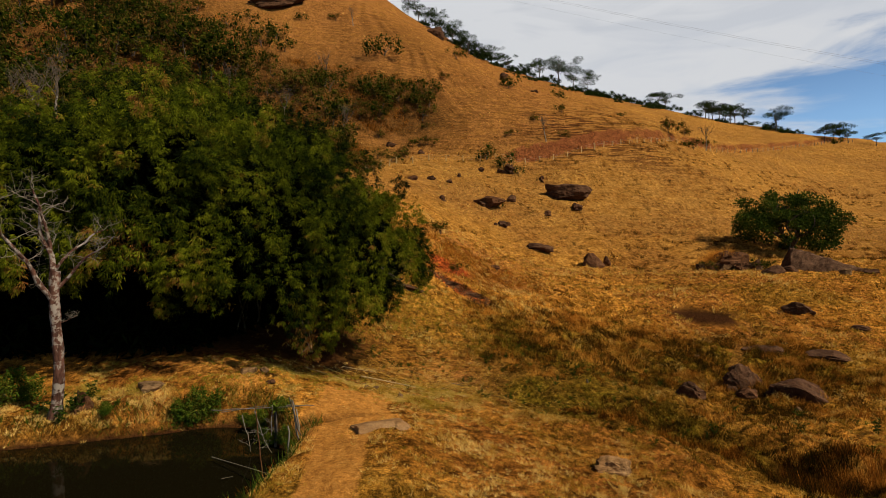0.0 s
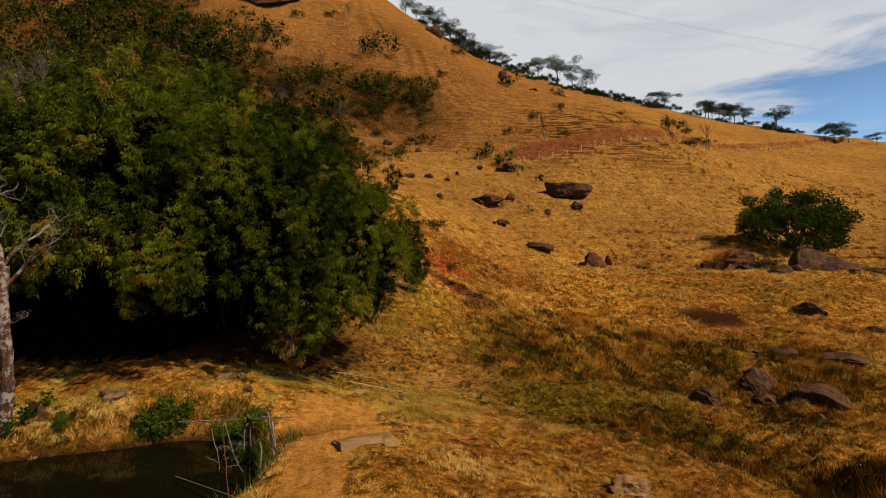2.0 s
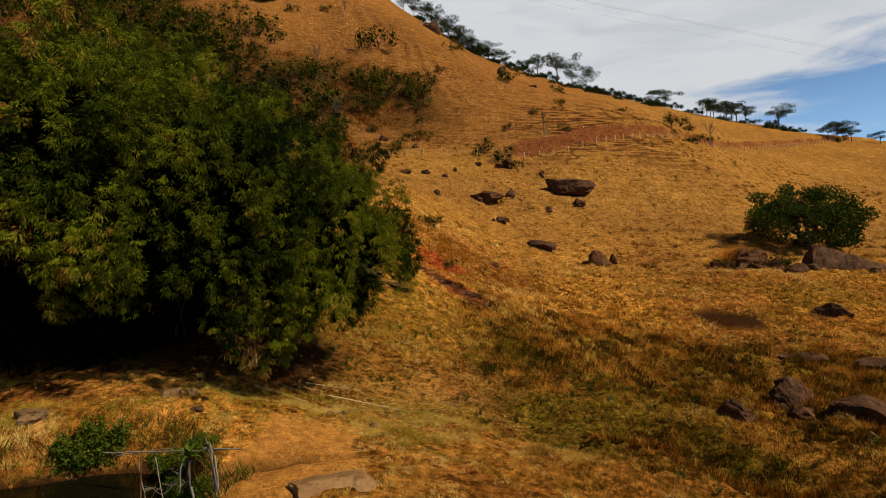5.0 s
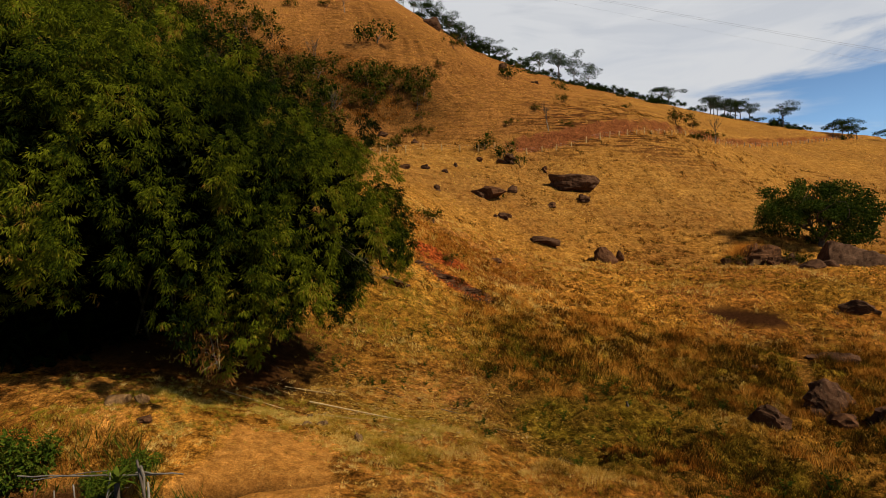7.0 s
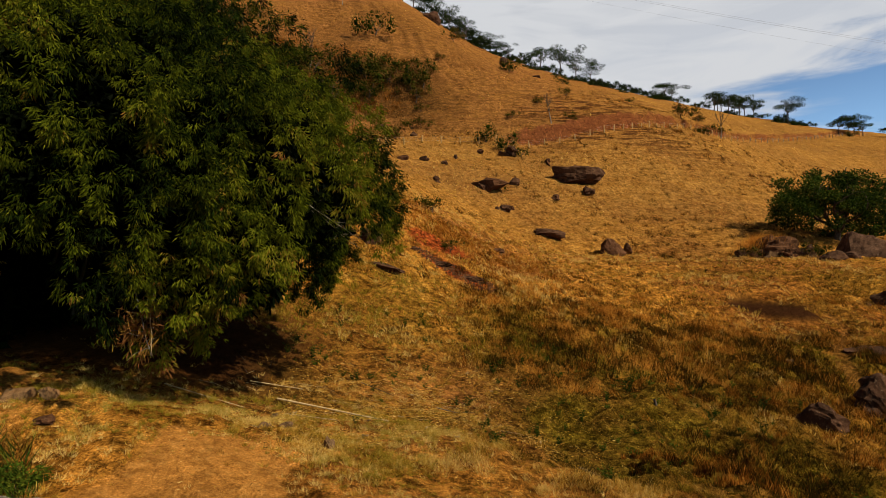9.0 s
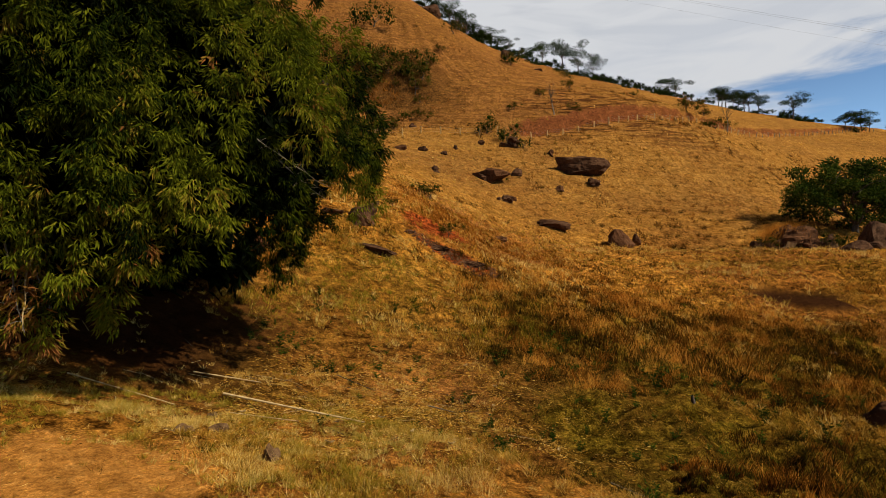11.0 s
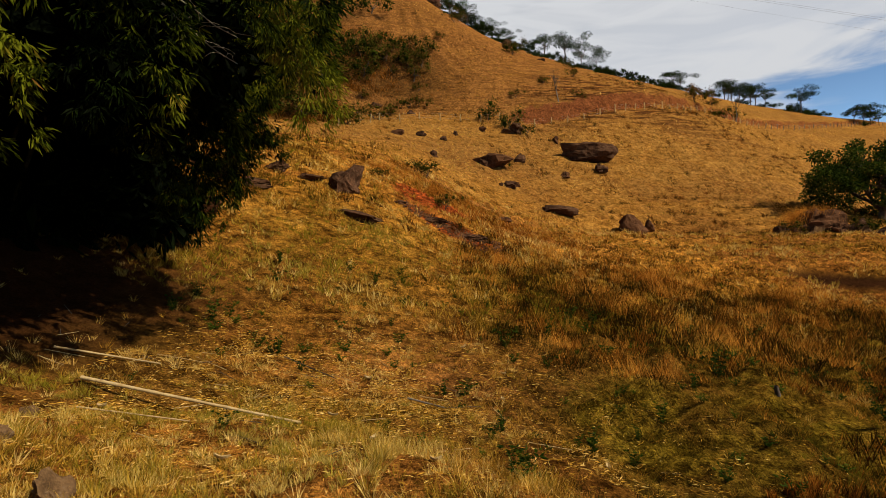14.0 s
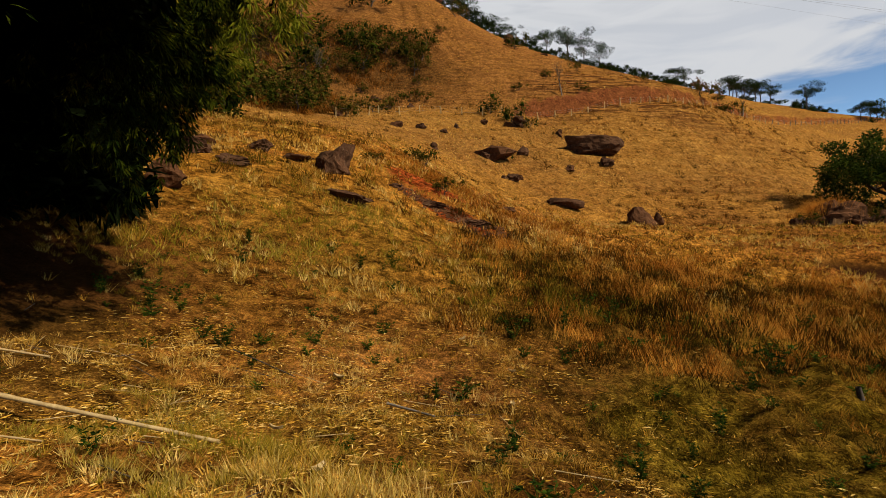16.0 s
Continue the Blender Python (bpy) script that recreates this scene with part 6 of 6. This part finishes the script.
        rock("rock", label, x, y, w * 1.2, h * 0.85, 80 + k, MAT_ROCK_RED if "brown" in label else MAT_ROCK, deep, turn, tip, group="rocks on the near slope", detail=4 if w > 1 else 3)
    # loose scree in the scar
    r = np.random.default_rng(97)
    n = 420
    u, w = r.uniform(-3.0, 3.0, n), r.normal(size=n) * 0.35
    bx, by = 1.5 + 0.8 * u + 0.6 * w, 45.3 - 0.6 * u + 0.8 * w
    s = r.uniform(0.04, 0.13, n)
    corner = np.array([(1, 0, 0), (-0.5, 0.87, 0), (-0.5, -0.87, 0), (0.1, 0.1, 0.9), (0, 0, -0.5)])
    v = (np.stack([bx, by, land(bx, by)], 1)[:, None] + corner[None] * s[:, None, None] * r.uniform(0.5, 1.4, (n, 5, 1))).reshape(-1, 3)
    f = (np.array([(0, 1, 3), (1, 2, 3), (2, 0, 3), (1, 0, 4), (2, 1, 4), (0, 2, 4)])[None] + 5 * np.arange(n)[:, None, None]).reshape(-1, 3)
    tagged(new("scree", fast_mesh("scree", v, f, MAT_ROCK_RED)), "loose broken stones in the red scar", "stones", kind="stuff")
    # pond side
    rock("rock", "grey lichened stone in dry leaves", -1.85, 22.9, 0.42, 0.32, 100, MAT_ROCK_PALE, 0.8, 0, group="stones near the path", detail=4)
    rock("rock", "small grey stone in dry leaves", -3.05, 23.7, 0.32, 0.22, 101, MAT_ROCK_PALE, 0.8, 30, group="stones near the path", detail=4)
    rock("rock", "small grey stone in dry leaves", -3.3, 23.0, 0.34, 0.12, 102, MAT_ROCK_PALE, 0.7, 60, group="stones near the path")
    rock("rock", "small grey stone in dry leaves", -3.7, 25.0, 0.24, 0.15, 103, MAT_ROCK_PALE, 0.8, 10, group="stones near the path")
    rock("rock", "pale bleached boulder on the pond bank", -11.4, 21.0, 1.15, 0.45, 104, MAT_ROCK_PALE, 0.5, 5, group="stones near the path", detail=4)
    rock("rock", "brown boulder behind the dead tree", -13.4, 19.8, 0.9, 0.8, 105, MAT_ROCK_RED, 0.8, 0, group="stones near the path", detail=4)
    rock("rock_slab", "sandy rock slab bedded in the dirt track", -1.8, 17.1, 2.3, 0.5, 106, MAT_SLAB, 0.7, -12, -4, 0.72, 4, 0.12, group="stones near the path")
    rock("stone_block", "long worn stone block lying on bare earth", -8.15, 22.35, 0.95, 0.42, 107, MAT_SLAB, 0.4, 4, 0, 0.15, 4, 0.05, group="stones near the path")
    rock("stone_block", "short worn stone block on bare earth", -7.45, 22.3, 0.4, 0.32, 108, MAT_SLAB, 0.8, 0, 0, 0.15, 4, 0.1, group="stones near the path")
    rock("rock", "small stone at the edge of the shade", -6.9, 21.5, 0.4, 0.2, 109, MAT_ROCK_RED, 0.8, 0, group="stones near the path")


build_rocks()


# ---- the dead tree at the pond ----
def build_dead_tree():
    r = np.random.default_rng(200)
    x0, y0 = -14.1, 19.3
    z0 = height(x0, y0) - 0.25
    root = tagged(new("dead_tree"), "dead leafless tree with peeling pale bark at the pond's edge", "tree")
    root.location = (x0, y0, z0)
    zs = np.linspace(0, 5.6, 15)
    path = np.stack([0.10 * np.sin(zs * 0.9) + 0.03 * zs, 0.05 * np.sin(zs), zs], 1)
    rad = 0.17 + 0.10 * np.exp(-zs * 1.6) + 0.015 * np.sin(zs * 5)
    part("trunk", fast_mesh("trunk", *tube(path, rad, 14), MAT_DEAD, (), True), root)
    # limbs: height, direction, length, radius
    for h, d, n, w in ((4.0, (-0.4, 0.1, 1.0), 2.2, 0.06), (4.4, (-0.22, -0.2, 1), 4.0, 0.10), (5.2, (0.10, 0.1, 1), 2.8, 0.12), (4.8, (0.5, -0.1, 0.9), 2.4, 0.07), (5.4, (-0.4, 0.2, 1), 3.0, 0.08), (3.4, (0.5, 0.2, 0.7), 0.9, 0.03), (5.5, (0.4, 0.3, 1), 2.2, 0.06)):
        i = int(np.argmin(np.abs(zs - h)))
        d = np.array(d) / np.linalg.norm(d)
        p = wander(path[i], d, n, 9, r, 0.16, 0.02)
        limb = part("limb", fast_mesh("limb", *tube(p, np.linspace(w, w * 0.35, 10), 8), MAT_DEAD, (), True), root)
        tw = []
        for k in (4, 6, 8, 9):
            o, _t = branches(p[k], 2, n * 0.34, w * 0.17, r, 1.2, 1, 0.02, 0.32)
            tw += o
        part("twig_spray", fast_mesh("twig_spray", *joined(tw), MAT_TWIG, (), True), limb, "thin bleached twigs", "stuff")


build_dead_tree()


# ---- canes, sticks, posts ----
def cane(name, label, a, b, radius, mat, category="cane", sag=0.0, nodes=True, group=""):
    """A straight cane or stick between two places."""
    a, b = np.array(a, float), np.array(b, float)
    q = np.linspace(0, 1, 25)[:, None]
    path = a + (b - a) * q + np.array([0, 0, -sag]) * np.sin(np.pi * q)
    rad = np.linspace(radius, radius * 0.7, 25)
    if nodes:
        rad = rad * (1 + 0.18 * (np.arange(25) % 4 == 0))
    v, f = tube(path, rad, 7)
    ob = tagged(new(name, fast_mesh(name, v - a.astype(np.float32), f, mat, (), True)), label, category, group)
    ob.location = a
    return ob


def on(x, y, up=0.04):
    return (x, y, height(x, y) + up)


def build_canes():
    G = "fallen bamboo canes"
    cane("bamboo_cane", "long dry pale bamboo cane on the ground", on(-4.05, 26.45, 0.06), on(-0.88, 26.25, 0.05), 0.026, MAT_CANE, group=G)
    cane("bamboo_cane", "dry bamboo cane lying in leaf litter", on(-5.2, 27.5), on(-3.7, 27.9), 0.018, MAT_CANE, group=G)
    cane("bamboo_cane", "short grey stick on trodden earth", on(0.45, 28.45), on(1.1, 28.05), 0.018, MAT_TWIG, group=G)
    cane("bamboo_cane", "thin dry cane lying in leaf litter", on(-3.6, 25.7), on(-2.2, 25.8), 0.012, MAT_CANE, group=G)
    cane("bamboo_cane", "thin dry cane lying in leaf litter", on(-6.5, 25.0), on(-4.6, 25.4), 0.014, MAT_CANE, group=G)
    cane("bamboo_cane", "thin dry cane lying in leaf litter", on(-2.2, 29.9), on(-1.0, 29.2), 0.012, MAT_BARK, group=G)
    cane("stick", "thin grey stick in the grass", on(4.3, 25.6), on(5.0, 25.2), 0.012, MAT_TWIG, "stick")
    cane("stick", "dark stump of a stick in the grass", on(8.2, 30.2, -0.02), on(8.15, 30.2, 0.16), 0.06, MAT_BARK, "stick", nodes=False)
    r = np.random.default_rng(220)
    n = 60
    for k in range(n):
        x, y, a, s = r.normal(-2.6, 2.6), r.normal(27.6, 1.8), r.uniform(0, np.pi), r.uniform(0.25, 0.8)
        cane("twig", "thin dry twig on trodden earth", on(x, y, 0.015), on(x + s * math.cos(a), y + s * math.sin(a) * 0.6, 0.03), 0.006, MAT_CANE if k % 3 else MAT_BARK, "twig", nodes=False, group="twigs on the earth")
    # pale husks
    for k, (x, y) in enumerate(((2.2, 28.9), (2.4, 30.6), (-0.6, 27.0), (-1.3, 24.6), (1.0, 24.9), (3.4, 26.4), (-3.4, 25.9), (0.2, 25.6), (-0.4, 29.4), (1.6, 32.0))):
        rr = np.random.default_rng(240 + k)
        bm = bmesh.new()
        bmesh.ops.create_grid(bm, x_segments=3, y_segments=5, size=0.5)
        w, le = rr.uniform(0.05, 0.09), rr.uniform(0.10, 0.18)
        for v in bm.verts:
            t = v.co.y * 2
            v.co = Vector((v.co.x * w * (1 - 0.6 * t * t), v.co.y * le, 0.03 * (v.co.x * 2) ** 2 + 0.025 * t * t))
        bmesh.ops.solidify(bm, geom=bm.faces[:], thickness=0.003)
        ob = tagged(new("bamboo_sheath", bm_mesh("bamboo_sheath", bm, MAT_CANE)), "curled pale bamboo sheath on the ground", "husk", "fallen bamboo sheaths")
        ob.matrix_basis = pose(x, y, height(x, y) + 0.03, rr.uniform(-15, 15), rr.uniform(-15, 15), rr.uniform(0, 360))


build_canes()
build_dead_sprays()


def build_pond_fence():
    root = tagged(new("pond_fence"), "broken wooden fence of leaning poles at the pond's corner", "fence")
    base = Vector((-5.0, 18.2, height(-5.0, 18.2)))
    root.location = base
    r = np.random.default_rng(260)
    def pole(name, a, b, w, mat, label=""):
        q = np.linspace(0, 1, 9)[:, None]
        path = np.array(a) + (np.array(b) - np.array(a)) * q + r.normal(size=(9, 3)) * w * 0.4
        v, f = tube(path - np.array(base), np.linspace(w, w * 0.7, 9), 7)
        part(name, fast_mesh(name, v, f, mat, (), True), root, label)
    g = lambda x, y: height(x, y)
    pole("post", (-4.75, 17.9, 0.2), (-5.1, 18.0, 2.1), 0.035, MAT_POST)
    pole("post", (-4.6, 17.6, 0.4), (-4.95, 18.0, 1.8), 0.03, MAT_POST)
    pole("post", (-4.5, 17.5, 0.4), (-5.2, 18.1, 2.15), 0.03, MAT_BARK)
    pole("post", (-4.72, 16.4, 0.3), (-4.78, 16.45, 1.75), 0.035, MAT_TWIG, "straight bleached pole")
    pole("post", (-5.15, 15.3, 0.3), (-5.75, 16.3, 2.45), 0.02, MAT_ROCK_RED, "thin reddish sapling stem")
    pole("rail", (-8.4, 19.3, 1.35), (-4.9, 18.3, 1.8), 0.018, MAT_POST)
    pole("rail", (-8.0, 19.25, 1.3), (-6.2, 18.8, 1.68), 0.013, MAT_POST)
    pole("rail", (-5.4, 18.4, 1.8), (-4.4, 18.2, 1.86), 0.02, MAT_POST)
    dead = tagged(new("dead_branch"), "forked bleached dead branch hanging over the water", "branch")
    o = []
    for a, d, n in (((-6.4, 18.1, 1.7), (0.5, -0.6, -1), 1.7), ((-6.9, 18.3, 1.5), (0.5, -0.7, -0.6), 1.3), ((-5.9, 18.4, 1.8), (0.3, -0.3, -1), 1.0)):
        p = wander(a, unit(np.array(d)), n, 7, r, 0.12)
        o.append(tube(p, np.linspace(0.016, 0.008, 8), 6))
        for k in (4, 6):
            o += branches(p[k], 2, 0.45, 0.007, r, 2.0, 1, -0.05, 0.3)[0]
    v, f = joined(o)
    dead.location = (-6.4, 18.1, 1.7)
    part("branchwork", fast_mesh("branchwork", v - np.array([-6.4, 18.1, 1.7]), f, MAT_TWIG, (), True), dead, kind="stuff")
    cane("stick", "long thin stick lying on the water", (-7.6, 17.5, WATER + 0.02), (-5.2, 15.9, WATER + 0.14), 0.012, MAT_TWIG, "stick", nodes=False)
    cane("stick", "crooked twig standing in the water", (-6.2, 16.4, WATER - 0.1), (-6.5, 15.6, WATER + 0.12), 0.008, MAT_TWIG, "stick", nodes=False)


build_pond_fence()


def build_agave():
    """A spiky rosette growing beside the fence rail."""
    r = np.random.default_rng(290)
    root = tagged(new("agave"), "small spiky green agave beside the pond fence", "agave")
    x, y = -5.8, 18.45
    z = height(x, y)
    root.location = (x, y, z)
    up = max(0.2, 1.6 - z)
    part("stem", fast_mesh("stem", *tube(np.array([(0, 0, -0.1), (0.02, 0, up * 0.5), (0, 0, up)]), [0.06, 0.05, 0.05], 7), MAT_BARK, (), True), root)
    for k in range(16):
        a, e = 2.4 * k, 0.25 + 1.0 * (k / 16)
        d = np.array([math.cos(a) * math.cos(e), math.sin(a) * math.cos(e), math.sin(e)])
        s = np.array([-math.sin(a), math.cos(a), 0.0])
        n = r.uniform(0.32, 0.46)
        q = np.linspace(0, 1, 5)[:, None]
        mid = d * n * q + np.array([0, 0, -0.12]) * q ** 2 + np.array([0, 0, up])
        w = 0.045 * np.sin(np.pi * (0.15 + 0.85 * q)) + 0.002
        v = np.concatenate([mid - s * w, mid + s * w, mid + np.array([0, 0, -0.02])])
        f = [(i, i + 1, 6 + i, 5 + i) for i in range(4)] + [(i + 1, i, 10 + i, 11 + i) for i in range(4)] + [(5 + i, 6 + i, 11 + i, 10 + i) for i in range(4)]
        part("agave_leaf", fast_mesh("agave_leaf", v, np.array(f), MAT_WEED, (("tone", np.full(15, 0.75)),)), root)


build_agave()


def build_hill_fence(name, label, spots, tall, w, mat):
    """Posts on the ground along a line, with three wires."""
    root = tagged(new(name), label, "fence", "hill fences")
    x0, y0 = spots[0]
    base = np.array([x0, y0, height(x0, y0)])
    root.location = base
    r = np.random.default_rng(int(abs(x0) * 10))
    tops = []
    me = fast_mesh("post", *tube(np.array([(0, 0, -0.3), (0, 0, tall * 0.5), (0.02, 0, tall)]), [w, w * 0.95, w * 0.85], 6), mat)
    for x, y in spots:
        p = np.array([x, y, height(x, y)])
        ob = part("post", me, root)
        ob.matrix_basis = pose(*(p - base), r.normal() * 4, r.normal() * 4, r.uniform(0, 360))
        tops.append(p)
    tops = np.array(tops)
    for k in (0.35, 0.65, 0.92):
        part("wire", fast_mesh("wire", *tube(tops + np.array([0, 0, tall * k]) - base, np.full(len(tops), 0.006), 3), MAT_WIRE), root)


def along_line(pts, gap):
    out = []
    for (ax, ay), (bx, by) in zip(pts, pts[1:]):
        n = max(1, int(math.hypot(bx - ax, by - ay) / gap))
        out += [(ax + (bx - ax) * k / n, ay + (by - ay) * k / n) for k in range(n)]
    return out + [pts[-1]]


build_hill_fence("wire_fence", "old wire fence with pale posts across the hillside", along_line([(-14, 96), (-9.5, 108), (-3, 112.5), (8, 115), (15, 118.3)], 3.0), 1.4, 0.10, MAT_CANE)
build_hill_fence("wire_fence", "wire fence with pale posts along the cart road", along_line([(15, 116.8), (25, 120.6), (36, 126.4), (50, 137.2), (64, 150.2), (91, 170)], 3.4), 1.4, 0.11, MAT_CANE)
build_hill_fence("wire_fence", "wire fence with pale posts along the far cart road", along_line([(95, 173.5), (120, 193.6), (168, 232.4), (190, 247)], 4.2), 1.4, 0.11, MAT_POST)


def build_power_line():
    for k, (dz, dy) in enumerate(((0, 0), (0.9, 0.6), (-3.4, 0), (22, -14), (27, -14))):
        q = np.linspace(-1, 2.2, 40)[:, None]
        a, b = np.array([0, 232.0 + dy, 126 + dz]), np.array([150.0, 158 + dy, 58.6 + dz])
        path = a + (b - a) * q
        path[:, 2] += 6.0 * (q[:, 0] - 0.5) ** 2 - 1.5
        v, f = tube(path - a, np.full(40, 0.022 if k < 2 else 0.014), 4)
        ob = tagged(new("power_cable", fast_mesh("power_cable", v, f, MAT_WIRE)), "grey power cable strung high over the valley", "cable", "power cables")
        ob.location = a


build_power_line()
